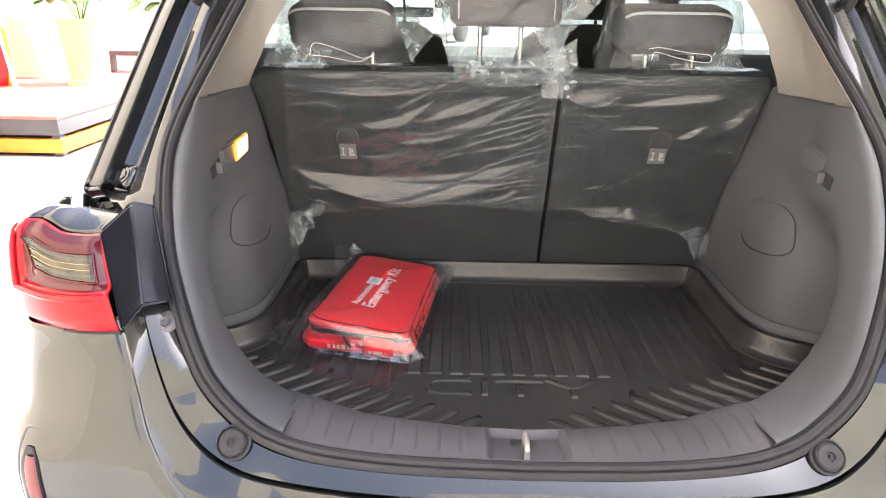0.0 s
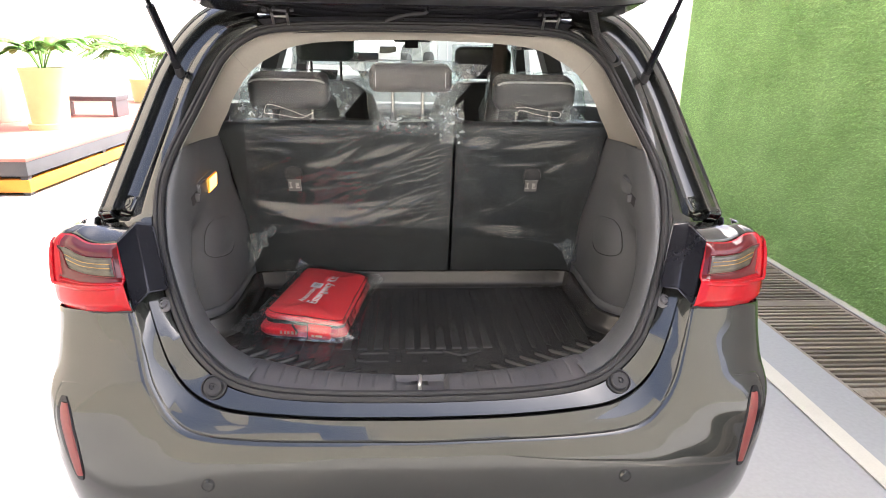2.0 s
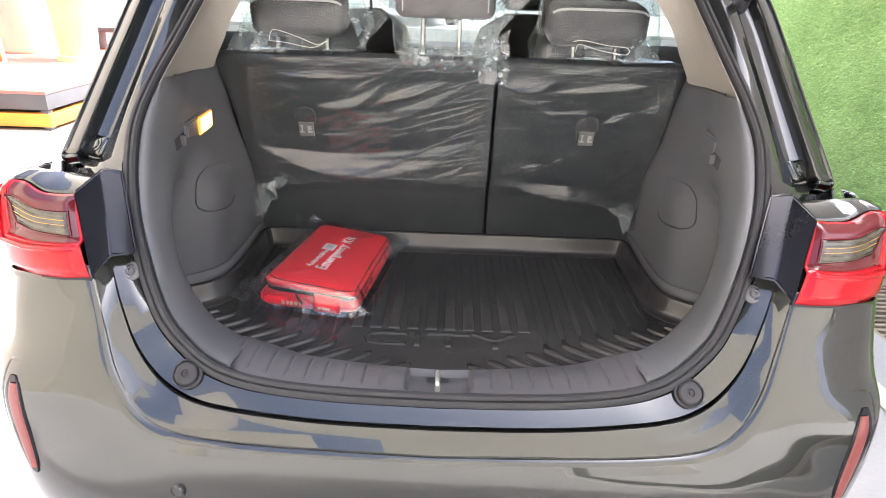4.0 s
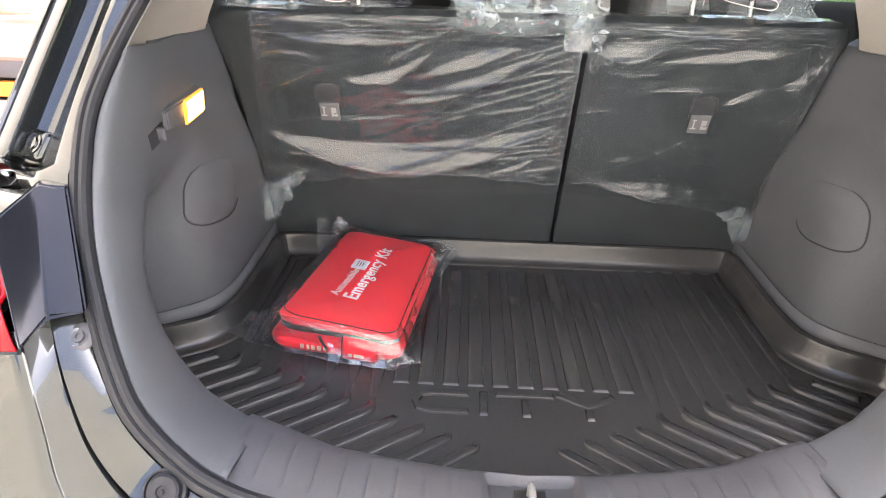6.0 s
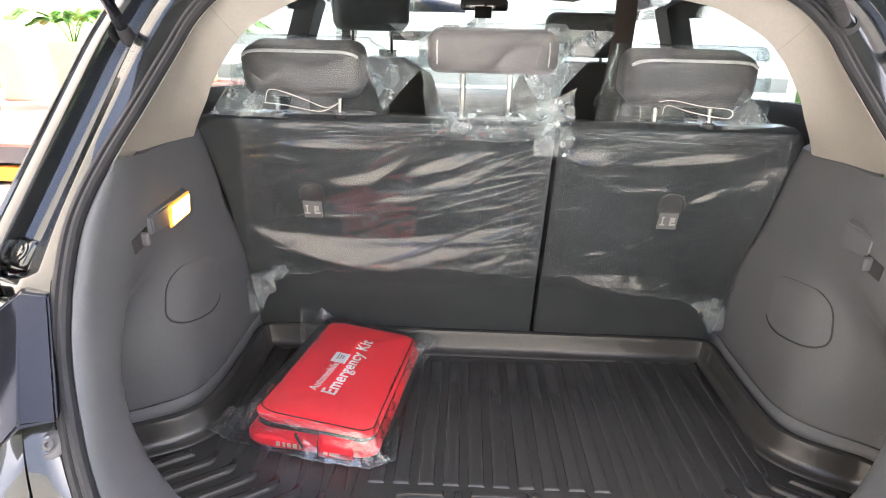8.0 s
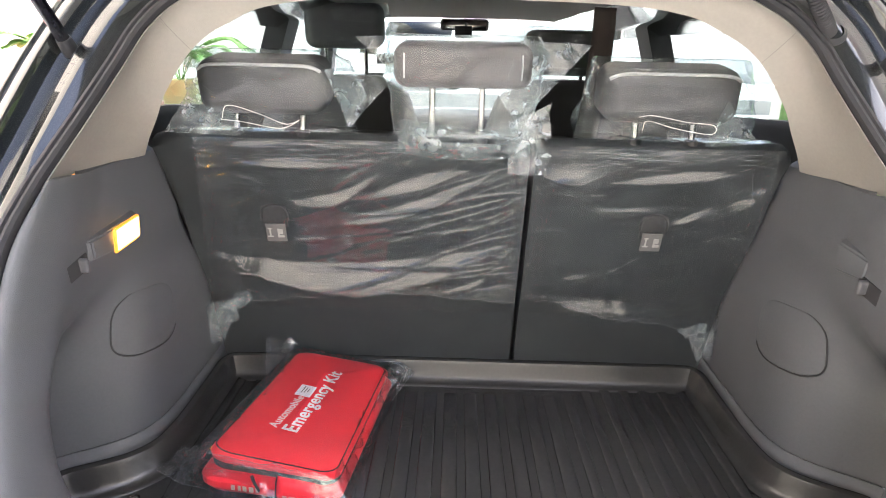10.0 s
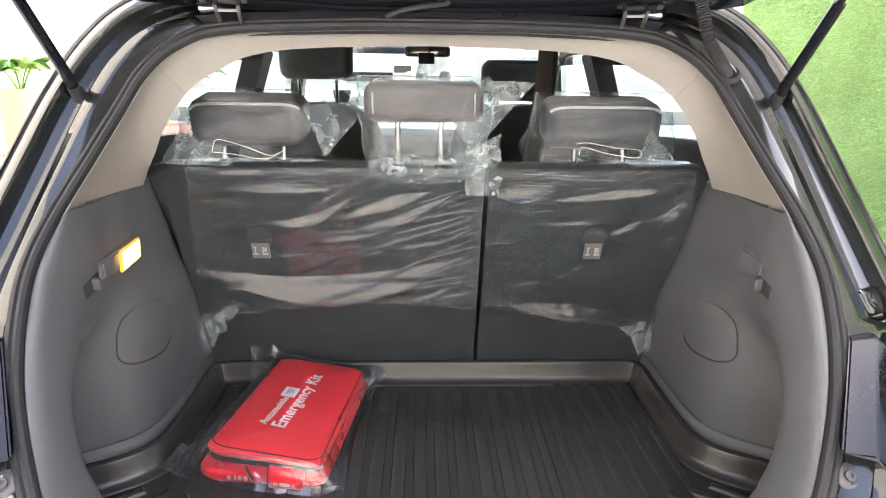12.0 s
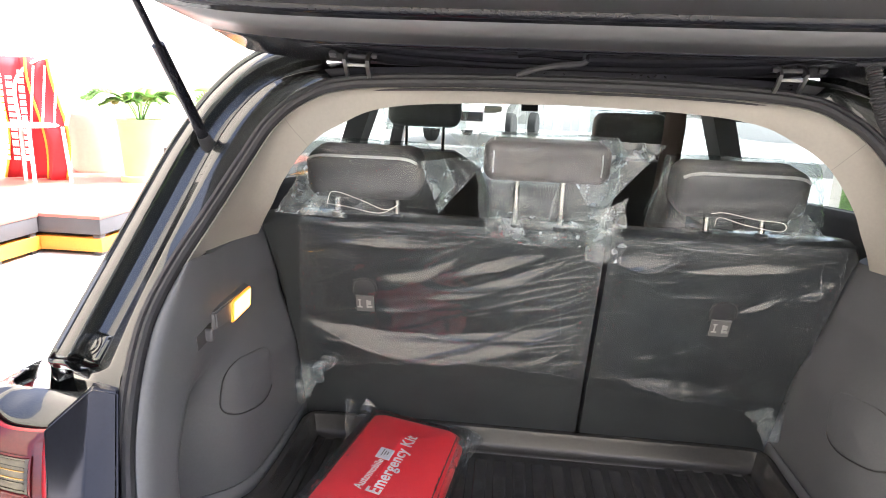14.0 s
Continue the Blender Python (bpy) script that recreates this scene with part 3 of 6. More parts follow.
def jamb_bits(s):
    n = (0, -.75, .66)
    def at(p):
        return facing((s * p[0], p[1], p[2]), n)
    part("rubber_stop", lathe([(.029, -.004), (.029, .002), (.026, .003), (.0255, -.001), (.0225, -.001), (.022, .007), (.019, .010), (.008, .010), (.007, .007), (.003, .007), (.002, .010), (0, .010)], 28, at((.485, -.018, .673))), RUBBER, car, "round black rubber tailgate stop")
    part("stop_clip", lathe([(.020, 0), (.020, .004), (.016, .008), (.013, .009), (.0125, .006), (.008, .006), (.008, .011), (.004, .011), (.0035, .007), (0, .007)], 24, at((.616, .086, .838))), TRIM_LIGHT, car, "grey plastic screw clip")
    k = int(10.6 * PER)
    nn = (gut(k) - O_S[k]).cross(gut(k + 2) - gut(k)).normalized()
    nn = nn if nn.y < 0 else -nn
    m = facing(Vector((s * .757, .297, 1.036)) + .006 * Vector((s * nn.x, nn.y, nn.z)), (s * nn.x, nn.y, nn.z))
    bm = block((.046, .050, .022), (0, 0, -.009), .010, seg=3)
    bmesh.ops.transform(bm, matrix=m, verts=bm.verts)
    pad = part("jamb_pad", bm, PAINT, car, "painted bolt pad on the jamb")
    part("pad_bolt", lathe([(.018, 0), (.017, .004), (.012, .0045), (.011, .007), (.006, .0075), (0, .0075)], 24, m), PAINT, pad, "painted bolt head")


both_sides(jamb_bits)


# tail lamps and the black plastic fillers beside them
def tail_lamp(s):
    foot = spline([(.671, .035, .847), (.72, .038, .843), (.775, .052, .839), (.826, .078, .831), (.860, .105, .828), (.880, .142, .834), (.889, .195, .845), (.891, .30, .852)], 8)
    crest = spline([(.721, .112, .987), (.757, .113, .985), (.797, .116, .988), (.836, .130, 1.003), (.866, .150, 1.001), (.884, .180, .988), (.890, .220, .976), (.891, .31, .962)], 8)
    nu, nv = len(foot), 29
    tang = [(foot[min(i + 1, nu - 1)] - foot[max(i - 1, 0)]).normalized() for i in range(nu)]
    norm = [Vector((t.y, -t.x, .25)).normalized() for t in tang]
    flat = [[p.lerp(q, j / (nv - 1)) + n * (.010 * math.sin(math.pi * j / (nv - 1)) ** .7) for j in range(nv)] for p, q, n in zip(foot, crest, norm)]
    INNER_U, INNER_V = .52, .40

    def depth(u, v):
        """The lens stands proud along its foot and its outer flank and steps back round the clear window."""
        du, dv = smooth01(INNER_U - u, -.02, .05), smooth01(v - INNER_V, -.02, .06)
        edge = smooth01(min(v * 9, (1 - v) * 9, u * 14, (1 - u) * 14), 0, 1)
        return .010 * edge - .016 * du * dv

    def at(u, v, off=0.0):
        a, b = min(nu - 2, int(u * (nu - 1))), min(nv - 2, int(v * (nv - 1)))
        fu, fv = u * (nu - 1) - a, v * (nv - 1) - b
        p = flat[a][b].lerp(flat[a + 1][b], fu).lerp(flat[a][b + 1].lerp(flat[a + 1][b + 1], fu), fv)
        return p + norm[a].lerp(norm[a + 1], fu) * (depth(u, v) + off)
    us = [i / 84 for i in range(85)]
    vs = [j / 36 for j in range(37)]
    lamp_ob = part("tail_lamp", sided(grid([[at(u, v) for v in vs] for u in us]), s), RED_LENS, car, "glossy red wraparound tail lamp", solid=0.004)
    well = grid([[at(.015 + .485 * i / 20, .43 + .55 * j / 14, .0025) for j in range(15)] for i in range(21)])
    part("inner_lens", sided(well, s), DARK_RED, lamp_ob, "dark red recessed inner lens")
    win = [[at(.05 + (.36 + .10 * j / 10) * i / 18, .50 + .06 * i / 18 + (.30 - .02 * i / 18) * j / 10, .0055 - .002 * (2 * j / 10 - 1) ** 6) for j in range(11)] for i in range(19)]
    clear = part("clear_lens", sided(grid(win), s), CLEAR_LENS, lamp_ob, "clear smoked reversing lens")
    for k in range(6):
        fl = [win[i][1 + round(k * 1.6)].lerp(win[i][2 + round(k * 1.6) if k < 5 else 9], .4) + Vector((.0, -.0016, 0)) for i in range(1, 18)]
        part("lens_flute", sided(tube(fl, .0011, 5), s), AMBER_LENS if k in (2, 3) else CLEAR_LENS, clear)
    rim_w = win[0] + [r[-1] for r in win[1:]] + win[-1][-2::-1] + [r[0] for r in win[-2:0:-1]]
    part("lens_frame", sided(tube([p + Vector((0, -.001, 0)) for p in rim_w], .0024, 6, wrap=True), s), DARK_RED, lamp_ob, "dark red frame of the clear lens")
    for name, du, dv, off, r in (("light_bar", .0, .0, .004, .0052), ("light_guide", -.05, .055, .001, .0026)):
        bar = [at(u, INNER_V - .05 + dv, off) for u in (k / 30 for k in range(1, 15))]
        bar += [at(INNER_U + du + .025 * math.sin(a), INNER_V - .05 + dv + .07 * (1 - math.cos(a)), off) for a in (math.pi / 2 * k / 6 for k in range(1, 7))]
        bar += [at(INNER_U + du + .025 + .02 * k / 9, INNER_V + .03 + dv + (.52 - dv) * k / 9, off) for k in range(1, 10)]
        part(name, sided(tube(bar, [r * min(1, .3 + k * .2, .3 + (len(bar) - 1 - k) * .2) for k in range(len(bar))], 8), s), RED_LENS, lamp_ob, "raised red light bar")
    part("lamp_gasket", sided(tube([p + Vector((-.001, .004, -.003)) for p in foot], 0.0035, 8), s), RUBBER, lamp_ob, "black gasket under the lamp")
    sh = spline(SHOULDER, 10)
    rim_top = [at(u, 1.0) + Vector((0, .004, -.003)) for u in us]
    cap = []
    for i, p in enumerate(rim_top):
        q = sh[min(len(sh) - 1, round(i * (len(sh) - 1) / (len(us) - 1)))]
        cap.append([p, p.lerp(q, .12) + Vector((0, 0, .006)), p.lerp(q, .5) + Vector((0, 0, .009)), p.lerp(q, .9) + Vector((0, 0, .003)), q + Vector((0, .006, -.004))])
    part("lamp_shoulder", sided(grid(cap), s), PAINT, car, "painted shoulder above the lamp", solid=0.003)
    A, T, K, Rb, It, Ib = [Vector(q) for q in ((.669, .037, .846), (.719, .114, .990), (.709, .205, 1.011), (.638, .062, .884), (.667, .206, 1.006), (.597, .080, .880))]
    back = Vector((.03, .07, -.01))
    bm = bmesh.new()
    v = [bm.verts.new(q) for q in (A, T, K, Rb, It, Ib, A + back, T + back * .6, K + back * .5, It + back, Ib + back)]
    for f in ((0, 3, 2, 1), (3, 5, 4, 2), (0, 6, 10, 5, 3), (1, 2, 8, 7), (2, 4, 9, 8), (0, 1, 7, 6), (5, 10, 9, 4)):
        bm.faces.new([v[k] for k in f])
    bmesh.ops.bevel(bm, geom=[e for e in bm.edges if len(e.link_faces) == 2], offset=0.0035, segments=3, affect="EDGES")
    part("lamp_filler", sided(bm, s), BLACK_GLOSS, car, "gloss black plastic filler beside the lamp")


both_sides(tail_lamp)

# rubber seal round the opening
part("boot_seal", grid(along([(.004, -.012), (.005, .004), (.0, .010), (-.006, .0115), (-.009, .007), (-.011, .0105), (-.017, .0125), (-.022, .009), (-.024, .001), (-.024, -.012)]), wrap_rows=True), RUBBER, car, "black rubber boot seal")


# interior side panels
def wall_x(y, z):
    """Half width of the boot side: a pocket behind the reveal, then the wheel arch, under an overhanging upper panel."""
    low = table(y, (.15, .30, .36, .405, .425, .45, .475, .505, .54, .58, .64, .86), (.74, .748, .75, .738, .712, .672, .640, .616, .603, .598, .596, .599))
    up = table(z, (.9, 1.05, 1.18), (.628, .623, .642))
    ze = min(1.0, max(.90, .925 + .32 * (y - .33)))
    t = smooth01(z, ze - .13, ze + .03)
    return low + (up - low) * t


SEAT_Z, SEAT_Y = (.5, .6, .7, .99, 1.2, 1.3), (.93, .896, .864, .768, .70, .67)


def seat_y(z):
    return table(z, SEAT_Z, SEAT_Y)


def scuff_edge(x):
    """Inner edge of the sill trim, seen from above."""
    return table(abs(x), (0, .1, .2, .28, .37, .434, .50, .536, .60, .65), (.066, .071, .085, .10, .135, .158, .198, .235, .31, .37))


E_IDX = (1.6, 2.4, 3.0, 3.6, 4.5, 5.3, 6, 7, 8, 9, 10, 11, 12.0)
E_PTS = ((.29, .100, .652), (.372, .126, .655), (.41, .141, .658), (.445, .155, .664), (.495, .168, .690), (.538, .187, .74), (.566, .205, .80), (.587, .235, .87), (.600, .268, .93), (.615, .305, .98), (.620, .35, 1.03), (.621, .40, 1.09), (.634, .46, 1.165))


def reveal_edge(k):
    """Inner edge of the deep plastic reveal, by control point of the opening."""
    return Vector([table(k, E_IDX, [p[c] for p in E_PTS]) for c in range(3)])


def side_trim(s):
    rws = []
    for m in range(63):
        k = 2.8 + 9.2 * m / 62
        i = min(int(k * PER), 12 * PER - 1)
        f = k * PER - i
        p = O_LOOP[i].lerp(O_LOOP[i + 1], f)
        o, r = (u.lerp(v, f).normalized() for u, v in zip(O_FR[i], O_FR[i + 1]))
        e = reveal_edge(k)
        a = p - 0.028 * o + 0.003 * r
        fat = .012 + .008 * smooth01(k, 3, 5) + .014 * smooth01(k, 8, 10)
        row = [p - 0.021 * o - 0.008 * r, p - 0.024 * o - 0.002 * r, a]
        row += [a.lerp(e, t) + (fat * math.sin(math.pi * t ** .8)) * (0.6 * r - 0.25 * o) for t in (.1, .2, .32, .45, .58, .7, .8, .9)] + [e]
        deep = seat_y(e.z) + .02 - e.y
        wide = .045 + .045 * smooth01(e.z, .85, 1.0)
        for j in range(1, 45):
            y = e.y + deep * (j / 44) ** 1.4
            row.append(Vector((e.x + (wall_x(y, e.z) - e.x) * smooth01(y, e.y, e.y + wide), y, e.z)))
        for turn in range(int(14 * smooth01(k, 4, 9)) + 1):
            row = row[:6] + [row[j] * .5 + (row[j - 1] + row[j + 1]) * .25 for j in range(6, 26)] + row[26:]
        rws.append(row)
    rws.append([p + Vector((.030, .002, .018)) * smooth01(j, 10, 17) for j, p in enumerate(rws[-1])])
    bm = grid(rws)
    grid([[(wall_x(.19 + .017 * j, z), .19 + .017 * j, z) for j in range(44)] for z in (.575, .60, .63, .6565)], bm=bm)
    tree = BVHTree.FromBMesh(bm)
    ob = part("side_trim", sided(bm, s), TRIM, car, "dark grey grained plastic boot side trim", solid=0.003)
    # round access cover outline
    loop = []
    for k in range(48):
        a = 2 * math.pi * k / 48
        c, d = math.cos(a), math.sin(a)
        y = .562 + .085 * math.copysign(abs(c) ** .6, c) + 0.012 * d
        z = .868 + .062 * math.copysign(abs(d) ** .6, d) - 0.14 * (y - .562)
        loop.append(Vector((wall_x(y, z), y, z)))
    lid = bmesh.new()
    rings = []
    for f, dx in ((1.0, 0.003), (.975, -0.001), (.94, -0.0018), (.7, -0.0018), (.35, -0.0018), (.05, -0.0018)):
        c = sum(loop, Vector()) / 48
        rings.append([Vector((wall_x(c.y + (p.y - c.y) * f, c.z + (p.z - c.z) * f) + dx, c.y + (p.y - c.y) * f, c.z + (p.z - c.z) * f)) for p in loop])
    grid(rings, wrap_cols=True, bm=lid)
    part("access_cover", sided(lid, s), TRIM, ob, "rounded access cover in the trim")
    part("cover_gap", sided(tube([p + Vector((-0.0026, 0, 0)) for p in loop[15:46]], [.0004 + .0014 * math.sin(math.pi * (m + .5) / 31) ** .7 for m in range(31)], 6), s), SLOT, ob, "dark gap round the cover")
    # bag hook on a flat dark plate that paints the shade of its shallow recess
    hx = tree.ray_cast(Vector((.3, .394, 1.028)), Vector((1, 0, 0)))[0].x
    rec = block((.004, .056, .028), (hx - .0002, .394, 1.028), .0018, (8, 0, 0))
    part("hook_recess_shade", sided(rec, s), SLOT, ob, "dark plate painted as the shade in the hook recess")
    hook = block((.020, .010, .024), (hx - .005, .400, 1.030), .004, (6, 0, 0), seg=3)
    part("bag_hook", sided(hook, s), TRIM_LIGHT, ob, "grey plastic bag hook")
    return ob, tree


trims = both_sides(side_trim)

# boot lamp on the left panel, blank housing on the right
for s, (trim, tree) in zip((1, -1), trims):
    x = tree.ray_cast(Vector((.3, .5 if s < 0 else .44, 1.045)), Vector((1, 0, 0)))[0].x
    bm = bmesh.new()
    base = [(x + .002, .424, 1.062), (x + .002, .586, 1.076), (x + .002, .582, 1.018), (x + .002, .424, 1.026)]
    top = [(x - .006, .434, 1.060), (x - .013, .578, 1.070), (x - .013, .576, 1.024), (x - .008, .434, 1.028)]
    if s > 0:
        base = [(p[0], .404 + (p[1] - .424) * .50, p[2] + .010) for p in base]
        top = [(p[0] + .004, .404 + (p[1] - .424) * .50, p[2] + .010) for p in top]
    vs = [bm.verts.new(p) for p in base + top]
    for q in ((4, 5, 6, 7), (0, 1, 5, 4), (1, 2, 6, 5), (2, 3, 7, 6), (3, 0, 4, 7)):
        bm.faces.new([vs[k] for k in q])
    bmesh.ops.bevel(bm, geom=[e for e in bm.edges if len(e.link_faces) == 2], offset=0.003, segments=2, affect="EDGES")
    if s < 0:
        hous = part("boot_lamp", flip(bm), TRIM, trim, "boot courtesy lamp in the side trim")
        lens = block((.008, .086, .038), (-(x - .0125), .533, 1.046), .003, (2, 4, 3))
        # Weakly glowing plate paints the orange halo round the lit lens.
        part("lamp_halo", block((.005, .093, .045), (-(x - .0118), .533, 1.046), .002, (2, 4, 3)), BOOT_HALO, hous, "glowing amber plate for the orange halo round the lens")
        part("lamp_lens", lens, BOOT_GLOW, hous, "lit warm yellow lamp lens")
    else:
        part("blank_housing", bm, TRIM, trim, "blank lamp housing in the trim")

# scuff plate over the sill, with the latch recess
nx, rws = 241, []
for k in range(nx):
    x = -.425 + .85 * k / (nx - 1)
    yo = table(abs(x), (0, .2, .343, .429, .486), (-.042, -.037, -.022, -.0, .02))
    zo = table(abs(x), (0, .2, .343, .429, .486), (.667, .668, .671, .680, .700))
    yi = scuff_edge(x)
    ze = table(abs(x), (0, .3, .434, .49), (.652, .654, .662, .676))
    groove = 0.0022 if abs(((abs(x) + .006) % .038) - .019) > .0172 and abs(x) > .08 else 0.0
    row = []
    for j in range(26):
        v = min(1, j / 21)
        y = yo + (yi - yo) * v
        z = zo + (ze - zo) * v + 0.010 * math.sin(v * math.pi)
        z -= 0.004 * smooth01(v, .9, 1)
        z -= groove * smooth01(v, .1, .2) * (1 - smooth01(v, .72, .8))
        pit = smooth01(x, -.066, -.056) * (1 - smooth01(x, .060, .070)) * (1 - smooth01(v, .86, .94)) * smooth01(v, 0.05, 0.16)
        z -= 0.020 * pit
        if j > 21:
            y += (0.003, 0.005, 0.006, 0.006)[j - 22]
            z -= (0.004, 0.012, 0.035, 0.075)[j - 22]
        row.append((x, y, z))
    rws.append(row)
part("scuff_plate", grid(rws), TRIM_LIGHT, car, "grey ribbed plastic scuff plate over the sill", solid=0.003)
strike = tube(spline([(.0, .03, .640), (0, .028, .664), (0, .02, .672), (0, -.008, .670), (0, -.014, .660), (0, -.016, .632)], 4), .005, 10)
part("striker", strike, BRIGHT_ZINC, car, "bright metal latch striker")
part("striker_plate", block((.045, .055, .005), (0, .012, .646), .002), STEEL, car, "metal plate under the striker")


# beige pillar liners and header
B_HALF = [(.615, .64, 1.168), (.592, .62, 1.205), (.567, .605, 1.243), (.546, .60, 1.285), (.504, .60, 1.346), (.467, .60, 1.381), (.427, .605, 1.405), (.36, .615, 1.435), (.24, .635, 1.451), (0, .66, 1.458)]
B_S = spline(B_HALF, PER)


def roof_in(x, y):
    """Height of the inner roof."""
    return table(y, (.7, 1.2, 1.9, 2.47), (1.497, 1.512, 1.515, 1.508)) - 0.04 * min(1, abs(x / .6)) ** 4


def liner_row(p, o, r, b):
    """Section of the beige liner from the seal to the window edge."""
    a = p - 0.030 * o + 0.004 * r
    out = [p - 0.022 * o - 0.006 * r, p - 0.025 * o + 0.001 * r, a]
    for t in (.12, .3, .5, .7, .86, .95):
        out.append(a.lerp(b, t) + 0.016 * math.sin(math.pi * t) * o)
    return out + [b]


def pillar_liner(s):
    idx = list(half_range(12.0, 15.3))
    rws = []
    for i in idx:
        p = O_LOOP[i]
        o, r = O_FR[i]
        q = (i - idx[0]) / (19 * PER - idx[0])
        b = B_S[round(q * (len(B_S) - 1))]
        rws.append(liner_row(p, o, r, b) + [b + Vector((0.012, 0.02, 0.0))])
    tuck = [p + Vector((.05, .002, -.012)) for p in rws[0]]
    seam = part("pillar_liner", sided(grid([tuck] + rws), s), BEIGE, car, "pale beige plastic pillar liner")
    part("liner_joint", sided(tube([q - 0.0002 * O_FR[idx[-1]][0] for q in rws[-1][1:-1]], .0004, 5), s), LINER_JOINT, seam, "thin joint in the liner")


both_sides(pillar_liner)
idx = list(half_range(15.3, 19))
rws = []
for i in idx:
    p = O_LOOP[i]
    o, r = O_FR[i]
    q = (i - half_range(12.0, 15.3)[0]) / (19 * PER - half_range(12.0, 15.3)[0])
    b = B_S[round(q * (len(B_S) - 1))]
    k = smooth01(i, 15.3 * PER, 17.2 * PER)
    tail = [(b + Vector((.012, .02, 0)), b + Vector((0, .015, .006))), (Vector((.60, .80, 1.43)), Vector((b.x * 1.05, b.y + 0.08, roof_in(b.x, .83)))), (Vector((.62, 1.3, 1.45)), Vector((b.x * 1.15, 1.3, roof_in(b.x * 1.15, 1.3)))),
            (Vector((.62, 1.9, 1.44)), Vector((b.x * 1.2, 1.9, roof_in(b.x * 1.2, 1.9)))), (Vector((.60, 2.47, 1.42)), Vector((b.x * 1.15, 2.47, roof_in(b.x * 1.15, 2.47))))]
    rws.append(liner_row(p, o, r, b) + [u.lerp(v, k) for u, v in tail])
rws = [[Vector((-p.x, p.y, p.z)) for p in r] for r in rws[:-1]] + rws[::-1]
part("headliner", grid(rws), BEIGE, car, "pale beige headliner over the cabin")


# body sides, roof, bonnet, pillars and glass
def side_x(y, z):
    """Half width of the outer body."""
    x = table(z, (.18, .35, .55, .75, .92, 1.0), (.845, .862, .874, .872, .868, .85))
    return x * 1.02 - 0.16 * smooth01(y, 3.3, 4.2) ** 2


def body_side(s):
    ys = [.33, .5, .7, .9, 1.2, 1.5, 1.9, 2.3, 2.7, 3.0, 3.3, 3.6, 3.85, 4.0, 4.1]
    def foot(y):
        arch = 0.18
        for yc in (.78, 3.36):
            d = abs(y - yc)
            if d < .36:
                arch = max(arch, .31 + math.sqrt(.36 ** 2 - d * d))
        return arch
    fine = sorted(set(ys + [yc + .36 * math.sin(radians(a)) for yc in (.78, 3.36) for a in range(-90, 91, 15)]))
    fine = [y for y in fine if y >= .33]
    rws = []
    for y in fine:
        f, t = foot(y), table(y, (.33, 2.9, 4.1), (.99, .97, .80))
        rws.append([(side_x(y, f + (t - f) * v / 10), y, f + (t - f) * v / 10) for v in range(11)])
    return part("body_side", sided(grid(rws), s), PAINT, car, "dark grey painted body side", solid=0.004)


both_sides(body_side)
part("roof", grid([[(x, y, table(y, (.62, 1.2, 1.9, 2.45), (1.518, 1.535, 1.538, 1.528)) - 0.10 * abs(x / .62) ** 4) for x in (-.62, -.55, -.4, -.2, 0, .2, .4, .55, .62)] for y in (.69, .9, 1.2, 1.6, 2.0, 2.3, 2.5)]), PAINT, car, "dark grey painted roof", solid=0.01)
part("bonnet", grid([[(x, y, table(y, (3.2, 3.6, 4.0, 4.15), (.99, .95, .84, .74)) - 0.05 * abs(x / .8) ** 3) for x in (-.78, -.6, -.3, 0, .3, .6, .78)] for y in (3.2, 3.4, 3.6, 3.8, 4.0, 4.12)]), PAINT, car, "dark grey painted bonnet", solid=0.006)
part("front_bumper", grid([[(x, 4.13 + 0.10 * math.cos(x / .72 * 1.5) - 0.04 * ((z - .5) / .3) ** 2, z) for x in (-.72, -.55, -.3, 0, .3, .55, .72)] for z in (.18, .3, .45, .6, .75)]), PAINT, car, "dark grey front bumper", solid=0.006)
part("underfloor", block((1.56, 3.5, .05), (0, 2.2, .24), .01), CABIN, car, "black car underfloor")
part("boot_floor", block((1.34, .95, .02), (0, .44, .555), .004), CABIN, car, "boot floor panel under the tray")
part("cabin_floor", block((1.5, 2.3, .03), (0, 2.05, .36), .004), CABIN, car, "black cabin carpet")
part("dashboard", block((1.36, .45, .56), (0, 2.98, .77), .08, seg=4), CABIN, car, "black dashboard")


